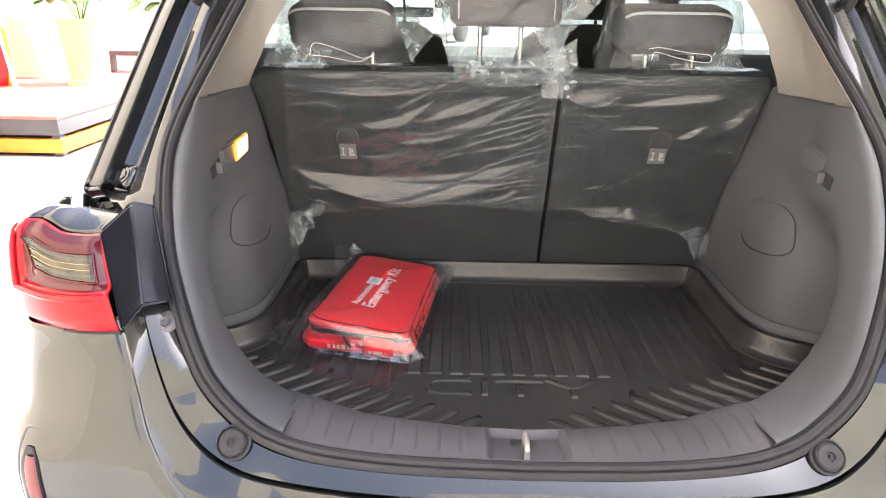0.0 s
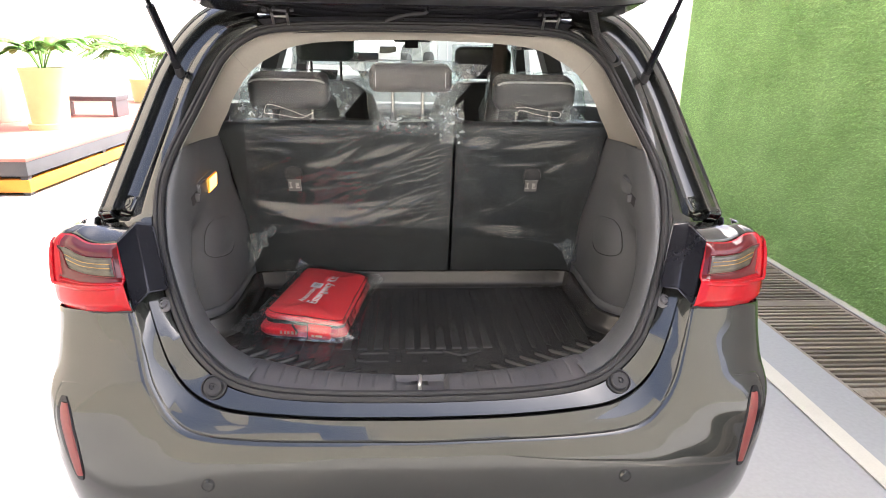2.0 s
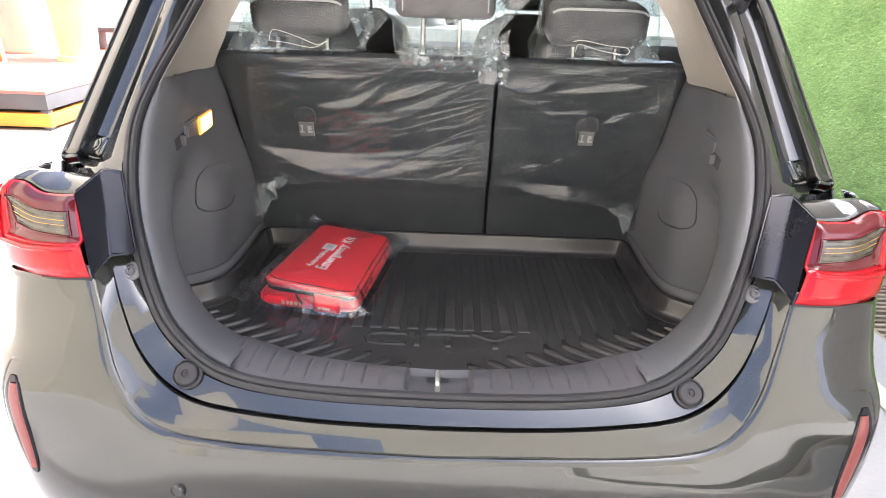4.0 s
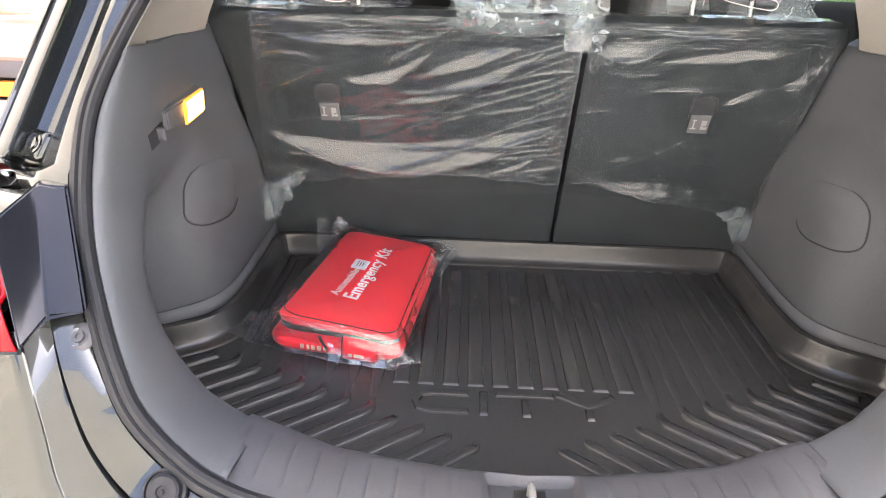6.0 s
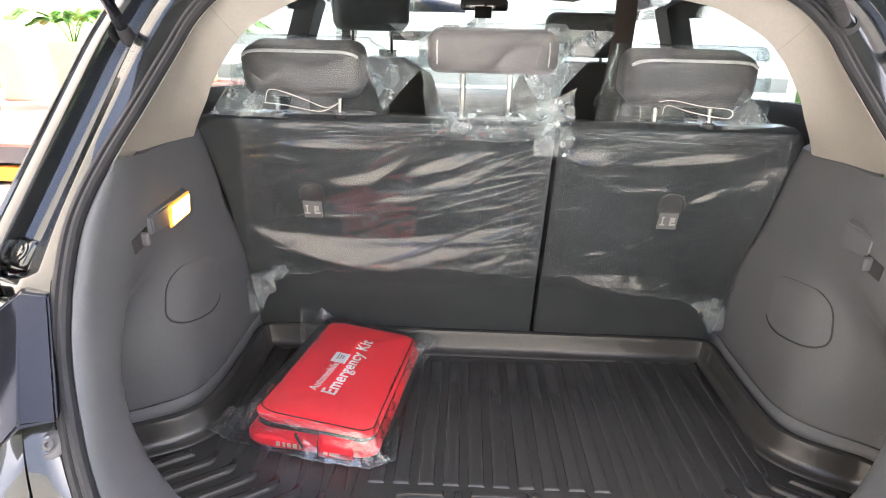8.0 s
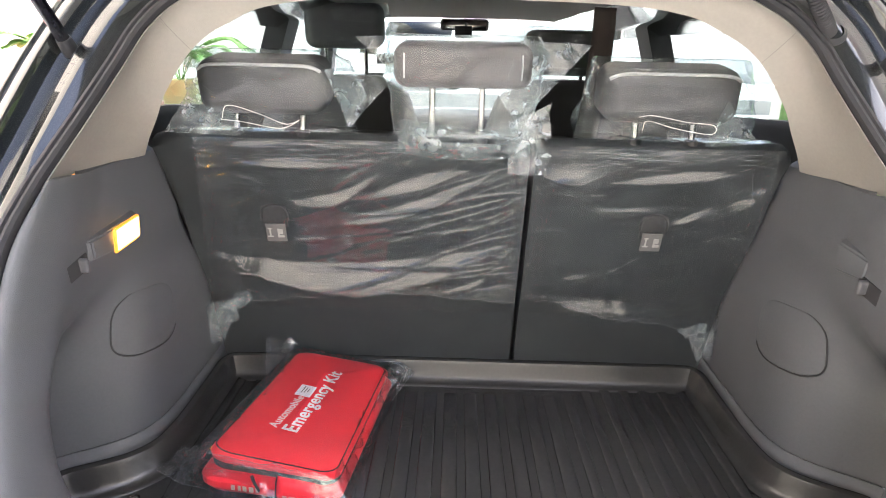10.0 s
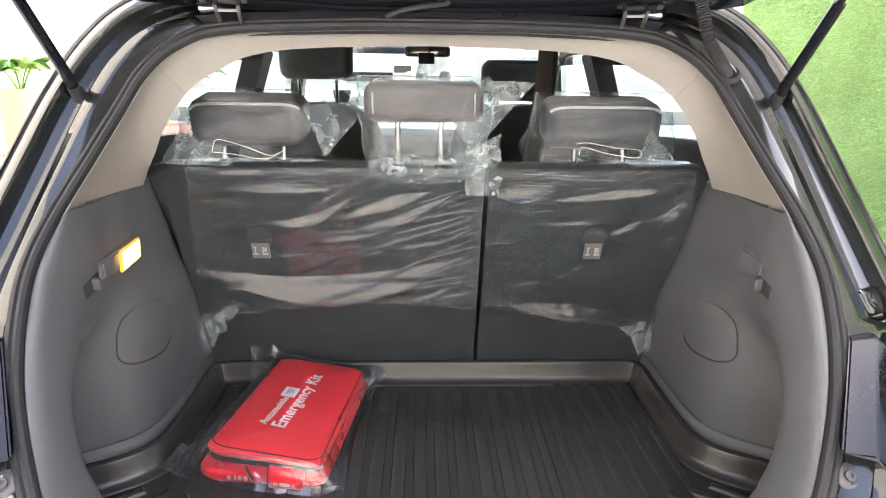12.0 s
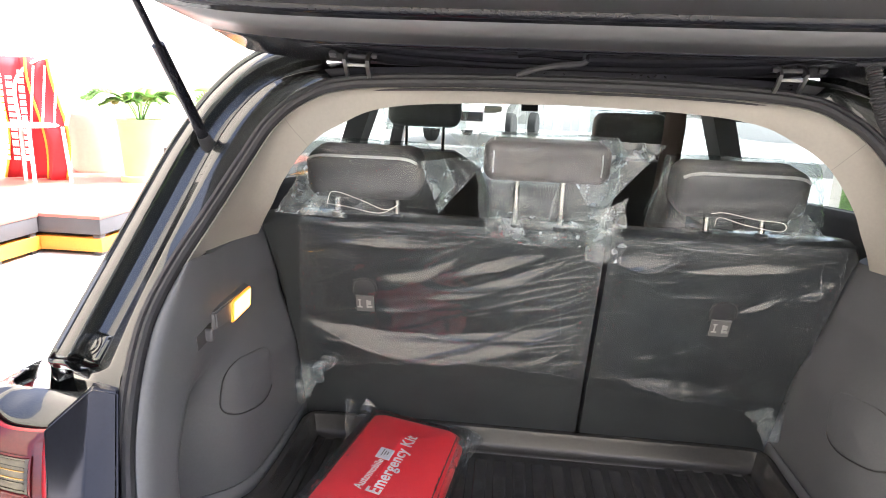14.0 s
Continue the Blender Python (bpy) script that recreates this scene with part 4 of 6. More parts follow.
def cabin_side(s):
    def bar(name, a, b, w, d, mat, label):
        a, b = Vector(a), Vector(b)
        rws = [[p + Vector((sx * w, sy * d, 0)) for sx, sy in ((-1, -1), (-1, 1), (1, 1), (1, -1))] for p in (a, a.lerp(b, .5), b)]
        part(name, sided(grid(rws, wrap_cols=True), s), mat, car, label)
    bar("centre_pillar", (.80, 1.78, .95), (.60, 1.66, 1.47), .035, .07, CABIN, "black door pillar")
    bar("rear_pillar", (.80, .76, .95), (.63, .70, 1.41), .03, .06, CABIN, "dark rear door frame")
    bar("front_pillar", (.80, 3.15, .97), (.60, 2.45, 1.49), .03, .045, CABIN, "black windscreen pillar")
    bar("roof_rail", (.61, .82, 1.468), (.60, 2.45, 1.455), .03, .02, BEIGE, "beige roof rail")
    door = part("door_panel", sided(block((.07, 2.2, .62), (.76, 2.0, .66), .03, seg=3), s), CABIN, car, "black inner door panel")
    def belt_z(y):
        return table(y, (.85, 1.2, 3.1), (1.235, 1.215, 1.06))
    part("door_upper", sided(grid([[(.80, y, .93), (.765, y, 1.05), (.745, y, belt_z(y) - .02), (.755, y, belt_z(y)), (.80, y, belt_z(y))] for y in (.80, 1.0, 1.3, 1.7, 2.2, 2.7, 3.1)]), s), CABIN, door, "dark upper door trim")
    part("armrest", sided(block((.07, .5, .06), (.70, 1.45, .80), .02), s), LEATHER, door, "padded armrest")
    g = grid([[(.78, y0, z0), (.635, y1, 1.45)] for y0, y1, z0 in ((.92, .88, 1.23), (1.72, 1.6, 1.17))])
    w = part("side_window", sided(g, s), GLASS, car, "clear rear door window")
    w.visible_shadow = False
    g = grid([[(.78, y0, z0), (.635, y1, 1.45)] for y0, y1, z0 in ((1.86, 1.73, 1.16), (3.0, 2.42, 1.07))])
    w = part("front_window", sided(g, s), GLASS, car, "clear front door window")
    w.visible_shadow = False


both_sides(cabin_side)
ws = part("windscreen", grid([[(x, 2.48, 1.500 - 0.04 * abs(x / .6) ** 2), (x * 1.25, 3.2 - 0.12 * abs(x / .6) ** 2, .99)] for x in (-.58, -.3, 0, .3, .58)]), GLASS, car, "clear windscreen")
ws.visible_shadow = False


def wheel(s, y):
    m = pose(s * .79, y, .31, 0, 90, 0)
    tyre = lathe([(.20, -.09), (.27, -.095), (.30, -.085), (.31, -.05), (.31, .05), (.30, .085), (.27, .095), (.20, .09)], 40, m)
    w = part("wheel", tyre, TYRE, car, "black tyre on an alloy wheel")
    rim = lathe([(.205, -.08), (.2, .0), (.2, .07), (.19, .085)], 40, m)
    part("rim", rim, ALLOY, w, "grey alloy rim")
    for k in range(5):
        sp = block((.16, .035, .03), (0.10, 0, .06 * s), .008)
        bmesh.ops.transform(sp, matrix=m @ pose(0, 0, 0, 0, 0, 72 * k), verts=sp.verts)
        part("spoke", sp, ALLOY, w)


for y in (.78, 3.36):
    for s in (1, -1):
        wheel(s, y)

# raised tailgate, seen from below
TG_Y = (.70, .615, .585, .53, .515, .40, .385, .30, .22, .0, -.2, -.36)
TG_Z = (1.538, 1.522, 1.522, 1.548, 1.552, 1.578, 1.594, 1.625, 1.66, 1.75, 1.83, 1.885)
TG_W = (.56, .565, .60, .635, .64, .675, .68, .69, .70, .70, .68, .62)


def gate_sheet(inset, lift, lo=0, hi=len(TG_Y), n=24):
    rws = []
    for k in range(lo, hi):
        w = TG_W[k] - inset
        rws.append([(w * u, TG_Y[k], TG_Z[k] + lift + 0.018 * abs(u) ** 6) for u in (-1 + 2 * j / n for j in range(n + 1))])
    return rws


outer = [[(w * u, y + 0.02, z + 0.055 - 0.03 * abs(u) ** 4) for u in (-1 + 2 * j / 24 for j in range(25))] for y, z, w in zip(TG_Y, TG_Z, TG_W)]
tailgate = part("tailgate", grid(outer), PAINT, car, "raised dark grey tailgate", solid=0.003)
part("gate_hinge_strip", grid(gate_sheet(0.0, 0, 0, 5)), BLACK_GLOSS, tailgate, "black glossy hinge edge of the tailgate", solid=0.003)
part("gate_inner_frame", grid(gate_sheet(0.0, 0.001, 4, 6)), INNER_PAINT, tailgate, "satin grey painted inner tailgate frame", solid=0.003)
part("gate_inner_step", grid(gate_sheet(0.0, 0.001, 5, 7)), BLACK_GLOSS, tailgate, "dark step in the inner tailgate panel", solid=0.003)
part("gate_inner_panel", grid(gate_sheet(0.0, 0.002, 6, 9)), INNER_PAINT, tailgate, "satin grey painted inner tailgate panel", solid=0.003)
part("gate_front_flange", grid([[(.56 * u, .682, z - .05 * abs(u) ** 4) for u in (-1 + 2 * j / 24 for j in range(25))] for z in (1.545, 1.525, 1.508)]), BLACK_GLOSS, tailgate, "dark front edge of the tailgate", solid=0.003)
part("gate_lower_trim", grid(gate_sheet(0.0, 0.003, 8, 12)), TRIM, tailgate, "dark plastic tailgate trim", solid=0.003)


for x0, x1 in ((-.50, -.26), (.26, .50), (-.13, .13)):
    bump = [[(x0 + (x1 - x0) * u, .545 - .034 * math.sin(math.pi * u) ** .6 * w + .012, 1.546 + .008 * math.sin(math.pi * u) ** .6 * w - .004) for w in (0, .35, .8, 1)] for u in (k / 16 for k in range(17))]
    part("hinge_panel_bump", grid(bump), BLACK_GLOSS, tailgate, "raised edge of the hinge panel", solid=0.003)


def gate_edge(s):
    pts = spline([(w, y, z + 0.022) for y, z, w in zip(TG_Y, TG_Z, TG_W)], 3)
    rws = [[p + Vector((0.0, 0, -0.006)), p + Vector((0.012, 0, 0.0)), p + Vector((0.014, 0, 0.02)), p + Vector((0.0, 0.01, 0.036))] for p in pts]
    part("gate_edge", sided(grid(rws), s), PAINT, tailgate, "painted tailgate side edge", solid=0.003)
    lo, hi = Vector((.676, .566, 1.343)), Vector((.698, .315, 1.665))
    strut = part("gas_strut", sided(tube([lo + (hi - lo) * t for t in (0.06, .3, .58)], .0105, 14), s), BLACK_GLOSS, car, "black gas strut holding the tailgate")
    part("strut_rod", sided(tube([lo + (hi - lo) * t for t in (.57, .8, 1)], .006, 10), s), BLACK_GLOSS, strut, "thin dark strut rod")
    part("strut_joint", sided(tube([lo + Vector((.0, .01, -.012)), lo, lo + (hi - lo) * .07, lo + (hi - lo) * .1], [.013, .015, .013, .012], 12), s), RUBBER, strut, "black ball joint at the strut foot")
    # hinge bracket of bent steel strip
    x = .392
    bm = bmesh.new()
    for dx in (-1, 1):
        arm = spline([(x + dx * .050, .572, 1.538), (x + dx * .042, .570, 1.541), (x + dx * .030, .572, 1.540), (x + dx * .023, .578, 1.532), (x + dx * .021, .590, 1.512), (x + dx * .021, .606, 1.495)], 5)
        grid([[p + Vector((a * .0032, b * .0030 - .002, b * .0022)) for a, b in ((-1, -1), (1, -1), (1, 1), (-1, 1))] for p in arm], wrap_cols=True, bm=bm)
    block((.044, .005, .006), (x, .586, 1.516), .002, bm=bm)
    hinge = part("gate_hinge", sided(bm, s), STEEL, tailgate, "zinc tailgate hinge bracket")
    for dx in (-1, 1):
        part("hinge_bolt", sided(lathe([(.011, 0), (.011, .003), (.007, .004), (.007, .009), (0, .010)], 6, facing((x + dx * .039, .566, 1.537), (0, -.75, -.4))), s), DARK_STEEL, hinge)


both_sides(gate_edge)
part("washer_pipe", tube(spline([(-.09, .575, 1.508), (-.06, .56, 1.518), (-.02, .553, 1.526), (.02, .55, 1.53), (.03, .545, 1.536)], 4), .005, 8), RUBBER, tailgate, "thin black washer pipe")
bm = bmesh.new()
hz = spline([(.500, .545, 1.546), (.506, .535, 1.515), (.516, .530, 1.48), (.535, .537, 1.452), (.562, .553, 1.427), (.584, .575, 1.408)], 14)
tube(hz, [.0125 if k % 2 else .0102 for k in range(len(hz))], 14, bm)
hose = part("wiring_hose", bm, RUBBER, car, "black corrugated wiring hose to the tailgate")
part("hose_grommet", lathe([(.024, -.004), (.024, .003), (.020, .007), (.016, .009)], 20, facing((.585, .572, 1.409), (-.2, -.8, .6))), RUBBER, hose, "round black grommet")
part("hose_grommet", block((.06, .03, .014), (.500, .55, 1.548), .006), RUBBER, hose, "flat black grommet")

# ---- rear seat ----
rear_seat = thing("rear_bench", "split folding rear seat with dark carpet backs", "car seat")


def seat_back(x0, x1, name):
    n = 14
    prof = []
    for z in (.60, .64, .70, .77, .78, .79, .85, .95, 1.05, 1.12, 1.16, 1.18):
        y = seat_y(z) + (0.003 if z == .78 else 0)
        prof.append((y, z))
    prof += [(.712, 1.196), (.724, 1.203), (.74, 1.206), (.78, 1.203), (.82, 1.18), (.85, 1.1), (.93, .8), (.98, .60)]
    rws = []
    for y, z in prof:
        row = []
        for k in range(n + 1):
            u = -1 + 2 * k / n
            e = max(0, abs(u) - 0.93) / 0.07
            side = 1 if u > 0 else -1
            xx = (x0 + x1) / 2 + (x1 - x0) / 2 * u
            lim = wall_x(.72, max(z, .6)) - 0.004
            row.append((min(max(xx, -lim), lim), y + 0.012 * e * e, z - 0.010 * e * e * smooth01(z, 1.1, 1.2)))
        rws.append(row)
    bm = grid(rws)
    bm.verts.ensure_lookup_table()
    for k in (0, n):
        bm.faces.new([bm.verts[i * (n + 1) + k] for i in range(len(rws))])
    return part(name, bm, CARPET, rear_seat, "dark grey carpeted seat back")


sb_l = seat_back(-.66, .122, "seat_back")
sb_r = seat_back(.134, .66, "seat_back")
part("seat_cushion", block((1.3, .52, .2), (0, 1.2, .68), .06, seg=4), LEATHER, rear_seat, "black leather seat cushion")


seat_n = Vector((0, -.958, -.287))


def anchor(x, parent):
    z = 1.005
    c = Vector((x, seat_y(z), z))
    up = Vector((0, -.287, .958))
    m = facing(c, seat_n, (0, 0, 1))
    slot = block((.054, .050, .006), (0, .020, -.0005), .003)
    bmesh.ops.transform(slot, matrix=m, verts=slot.verts)
    a = part("anchor_bezel", slot, SLOT, parent, "black child seat anchor slot")
    arch = tube([m @ Vector((.028 * math.cos(t), .010 + .038 * math.sin(t) ** .6, .0015)) for t in (math.pi * k / 14 for k in range(15))], .003, 8)
    part("anchor_rim", arch, SLOT, a, "raised black slot rim")
    tag = block((.043, .044, .005), (0, -.018, .005), .002)
    bmesh.ops.transform(tag, matrix=m, verts=tag.verts)
    t = part("anchor_tag", tag, GREY_TAG, parent, "grey plastic anchor tag with white marks")
    bm = bmesh.new()
    for px, py, w, h in ((-.013, -.008, .003, .020), (-.013, -.017, .012, .003), (-.013, .003, .008, .003), (.006, -.008, .004, .022), (.012, -.016, .012, .005), (.012, -.004, .007, .012)):
        block((w, h, .001), (px * .95, py - .010, .0082), 0, bm=bm)
    bmesh.ops.transform(bm, matrix=m, verts=bm.verts)
    part("tag_marks", bm, TAG_INK, t, "small white pictogram bars")


anchor(-.410, sb_l)
anchor(.397, sb_r)


def cushion(w, d, h, m, pinch=0.0):
    """Soft headrest body."""
    bm = bmesh.new()
    bmesh.ops.create_cube(bm, size=1, matrix=Matrix.Diagonal((w, d, h, 1)))
    bmesh.ops.bevel(bm, geom=bm.edges[:], offset=0.30 * min(d, h), segments=5, affect="EDGES", profile=0.5)
    for v in bm.verts:
        v.co.z *= 1 - pinch * abs(v.co.x / w * 2) ** 3
        v.co.y *= 1 - 0.10 * abs(v.co.x / w * 2) ** 3
    bmesh.ops.transform(bm, matrix=m, verts=bm.verts)
    return bm


def headrest(parent, x, y, z, w, h, d, px, pz, mat, piping, tilt):
    m = pose(x, y, z, tilt, 0, 0)
    hr = part("headrest", cushion(w, d, h, m), mat, parent, "dark padded headrest")
    for q in px:
        part("headrest_post", tube(spline([(q, y - .005, z - h * .2), (q, y - .012, z - h * .55), (q, y - .018, pz)], 4), .0062, 12), CHROME, hr, "chrome headrest post")
        part("post_collar", lathe([(.014, -.004), (.014, .006), (.010, .009), (.007, .009)], 14, pose(q, y - .018, pz)), CABIN, hr, "black plastic post collar")
    if piping:
        pts = [m @ Vector((w * .47 * u, -d * .445 + 0.008 * abs(u) ** 6, h * .425 - 0.012 * abs(u) ** 8)) for u in (-1 + k / 12 for k in range(25))]
        part("piping", tube(pts, .0032, 8), PIPING, hr, "pale headrest piping")
    else:
        for sgn in (-1, 1):
            pts = [m @ Vector((sgn * w * .42, d * .52 * math.cos(a), h * .52 * math.sin(a))) for a in (math.pi * (.35 + 1.2 * k / 24) for k in range(25))]
            part("stitching", tube(pts, .0018, 6), PIPING, hr, "pale stitched seam")


headrest(rear_seat, -.405, .748, 1.300, .25, .105, .13, (-.467, -.334), 1.203, LEATHER, True, 8)
headrest(rear_seat, -.018, .715, 1.345, .258, .082, .11, (-.075, .02), 1.203, LEATHER_BROWN, False, 4)
headrest(rear_seat, .382, .748, 1.300, .262, .105, .13, (.327, .44), 1.203, LEATHER, True, 8)

# ---- front seats ----
def front_seat(x, top):
    fs = thing("front_seat", "black leather front seat seen from behind", "car seat", "front seats", (x, 1.72, .38))
    def add(name, bm, mat, label):
        bmesh.ops.transform(bm, matrix=Matrix.Translation((-x, -1.72, -.38)), verts=bm.verts)
        return part(name, bm, mat, fs, label)
    rws = []
    for v in range(13):
        z = .62 + (1.285 - .62) * v / 12
        w = table(z, (.62, .9, 1.13, 1.235, 1.27, 1.285), (.24, .25, .235, .20, .16, .11))
        y = 1.80 - 0.22 * (z - .62) / .74
        rws.append([(x + w * math.copysign(abs(math.cos(a)) ** .6, math.cos(a)), y + .065 * math.copysign(abs(math.sin(a)) ** .7, math.sin(a)), z) for a in (2 * math.pi * k / 24 for k in range(24))])
    bm = grid(rws, wrap_cols=True)
    bm.verts.ensure_lookup_table()
    bm.faces.new(bm.verts[-24:])
    add("backrest", bm, LEATHER, "black leather backrest")
    add("cushion", block((.5, .52, .16), (x, 2.05, .58), .05, seg=4), LEATHER, "black leather cushion")
    add("seat_rail", block((.4, .5, .12), (x, 2.0, .44), .01), CABIN, "black seat base")
    hr = add("headrest", cushion(.25, .115, .135, pose(x, 1.585, top - .0675, 8, 0, 0)), LEATHER, "black leather headrest")
    for dx in (-.065, .065):
        b = tube([(x + dx, 1.585, top - .12), (x + dx, 1.60, 1.262)], .006, 10)
        bmesh.ops.transform(b, matrix=Matrix.Translation((-x, -1.72, -.38)), verts=b.verts)
        part("headrest_post", b, CHROME, hr, "chrome headrest post")


front_seat(-.39, 1.505)
front_seat(.31, 1.437)

belt = spline([(.305, 1.0, 1.47), (.30, .98, 1.40), (.285, .95, 1.28), (.262, .92, 1.15), (.24, .93, 1.0), (.22, .97, .82)], 5)
bm = grid([[p + Vector((-.026, -.004, 0)), p + Vector((-.01, 0, 0)), p + Vector((.01, 0, 0)), p + Vector((.026, .004, 0))] for p in belt])
sbelt = part("seat_belt", bm, BELT, None, solid=0.0022)
tagged(sbelt, "dark brown centre seat belt hanging from the headliner", "seat belt")
mir = thing("rear_view_mirror", "black interior mirror on the windscreen", "mirror", at=(.0, 2.5, 1.482))
bmk = block((.22, .035, .052), (0, 0, 0), .02, seg=3)
part("mirror_housing", bmk, CABIN, mir)
part("mirror_glass", block((.20, .004, .042), (0, -.019, 0), .001), CHROME, mir, "mirror glass")
part("mirror_stem", tube([(0, .01, .015), (0, .03, .025)], .01, 8), CABIN, mir)
dash = thing("dash_camera", "small black dash camera below the mirror", "camera", at=(-.005, 2.46, 1.449))
part("camera_body", block((.078, .03, .052), (0, 0, 0), .005), CABIN, dash)
part("camera_mount", tube([(.01, .0, .02), (.012, .03, .045)], .006, 8), CABIN, dash)

# ---- boot tray ----
tray = thing("boot_tray", "black moulded plastic boot tray with raised ribs", "boot tray", at=(0, 0, 0))
W_Y, W_X = (.05, .215, .30, .36, .405, .44, .47, .51, .56, .62, .845, .866), (.62, .66, .715, .728, .712, .645, .608, .586, .580, .578, .582, .565)


def tray_w(y):
    return table(y, W_Y, W_X)


ys = [.05 + (.845 - .05) * k / 60 for k in range(61)]
us = [-1 + 2 * k / 40 for k in range(41)]
floor_rows = [[((tray_w(y) - .028) * u, y, .58) for u in us] for y in ys]
part("tray_floor", grid(floor_rows), TRAY, tray, "flat black tray floor", solid=0.003)
rim = spline([(tray_w(y), y, 0) for y in (.22, .30, .36, .40, .43, .46, .50, .55, .62, .70, .78)] + [(.583, .830, 0), (.575, .860, 0), (.548, .873, 0), (.40, .875, 0), (0, .875, 0)], 6)
lip = []
for i, p in enumerate(rim):
    t = (rim[min(i + 1, len(rim) - 1)] - rim[max(i - 1, 0)]).normalized()
    inw = Vector((-t.y, t.x, 0))
    lip.append([p + inw * d + Vector((0, 0, z)) for d, z in ((.040, .5805), (.028, .5815), (.019, .586), (.013, .596), (.008, .622), (.004, .632), (-.004, .6355), (-.010, .634), (-.012, .626))])
lip = lip + [[Vector((-q.x, q.y, q.z)) for q in r] for r in reversed(lip[:-1])]
part("tray_lip", grid(lip), TRAY, tray, "upturned rounded tray lip", solid=0.002)


def rib(path, w=.0125, h=.0068, soft=.35, ramp=()):
    """Raised rib with rounded shoulders along a floor path."""
    P = [Vector(p) for p in path]
    bm = bmesh.new()
    rws = []
    prof = [(-1.2, -.002)] + [(math.copysign(1 - soft + soft * abs(math.sin(a)), a), h * math.cos(a) ** .9 if abs(a) < 1.55 else 0) for a in (math.pi / 2 * q for q in (-.98, -.75, -.5, -.25))] + [(-(1 - soft) * .5, h), ((1 - soft) * .5, h)]
    prof += [(-x, z) for x, z in reversed(prof[:-2])]
    for i, p in enumerate(P):
        d = (P[min(i + 1, len(P) - 1)] - P[max(i - 1, 0)]).normalized()
        nrm = Vector((-d.y, d.x, 0))
        f = ramp[i] if i < len(ramp) else 1
        rws.append([p + nrm * a * w * (.55 + .45 * f) + Vector((0, 0, z * f if z > 0 else z)) for a, z in prof])
    d0, d1 = (P[0] - P[1]).normalized(), (P[-1] - P[-2]).normalized()
    ends0 = [[Vector((q.x, q.y, .58 + (q.z - .58) * f)) + d0 * g for q in rws[0]] for f, g in ((-.3, .0062), (.5, .0045), (.87, .002))]
    ends1 = [[Vector((q.x, q.y, .58 + (q.z - .58) * f)) + d1 * g for q in rws[-1]] for f, g in ((.87, .002), (.5, .0045), (-.3, .0062))]
    return grid(ends0 + rws + ends1, bm=bm)


for k in range(13):
    x = .0235 + .047 * k
    yb = .185 + .42 * (x - .07)
    for s in (1, -1):
        back = min(.835, .80 + .1 * smooth01(x, .2, .5))
        if x > .57:
            back = .42
        diag = [(s * (x + .8 * t), yb - .60 * t, .58) for t in (.006, .02, .2)]
        bend = [(s * x, yb + .034, .58), (s * x, yb + .022, .58), (s * x, yb + .011, .58), (s * (x + .001), yb + .003, .58)]
        ramp = (.03, .25, .65, .9, 1)
        if x < .235:
            part("rib", rib([(s * x, back, .58), (s * x, .6, .58), (s * x, .350, .58)], .0152, .0042, .25), TRAY, tray)
            if k >= 1:
                part("rib", rib(bend[2:] + diag, .0105, .0072, .5, (.05, .5, .9)), TRAY, tray)
        elif x < .56:
            part("rib", rib([(s * x, yb + .045, .58), (s * x, yb + .10, .58), (s * x, .6, .58), (s * x, back, .58)], .0118, .0040, .35, (.1, 1, 1, 1)), TRAY, tray)
            part("rib", rib(bend + diag, .0105, .0072, .5, ramp), TRAY, tray)
        else:
            part("rib", rib([(s * (x + .8 * t), yb - .60 * t, .58) for t in (.0, .03, .07)], .0105, .0072, .5), TRAY, tray)

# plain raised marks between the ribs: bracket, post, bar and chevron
mark = [[(-.088, .321, 0), (-.150, .321, 0), (-.172, .315, 0), (-.180, .297, 0), (-.172, .278, 0), (-.150, .272, 0), (-.088, .272, 0)], [(-.056, .324, 0), (-.056, .27, 0)], [(-.028, .323, 0), (.068, .323, 0)], [(.020, .306, 0), (.020, .27, 0)], [(.133, .289, 0), (.133, .268, 0)],
        [(.085, .327, 0), (.120, .306, 0), (.133, .300, 0), (.146, .306, 0), (.181, .327, 0)]]
for m in mark:
    m = [Vector((x, y, .58)) for x, y, z in m]
    if len(m) == 2:
        m = [m[0], m[0].lerp(m[1], .5), m[1]]
    part("raised_mark", rib(m, .0075, .005), TRAY, tray)

# ---- emergency kit in its bag ----
KIT = pose(-.312, .630, .5865, 0, 0, -6.2)


def on_kit(x, y, z):
    """A point of the kit, which is thicker along its zip side."""
    pull = .026 * max(0, -x / .109) * smooth01(-y, -.04, .213) + .006 * max(0, x / .109) * smooth01(y, 0, .2) - .006 * max(0, -x / .109) * math.exp(-(y - .05) ** 2 / .006)
    return KIT @ Vector((x - pull * (1 if x < 0 else -1), y, z * (1 - 2.0 * x)))


def kit_shape(w, l, r, n=12):
    """Rounded oblong outline, grown by g and moved by dy."""
    def outline(g, dy=0.0):
        pts = []
        for cx, cy, a0 in ((1, 1, 0), (-1, 1, 90), (-1, -1, 180), (1, -1, 270)):
            for k in range(n):
                a = radians(a0 + 90 * k / (n - 1))
                q = min(r, 0.9 * (w + g))
                bow = .003 * math.sin(2.2 * a + w * 9)
                pts.append(((w + g - q) * cx + (q + bow) * math.cos(a), (l + g - q) * cy + (q + bow) * math.sin(a) + dy))
        return pts
    return outline


kit = thing("emergency_kit", "red nylon emergency kit bag with white print and black zip", "first aid kit", at=(0, 0, 0))
ol = kit_shape(.109, .213, .034)
n_ol = len(ol(0))


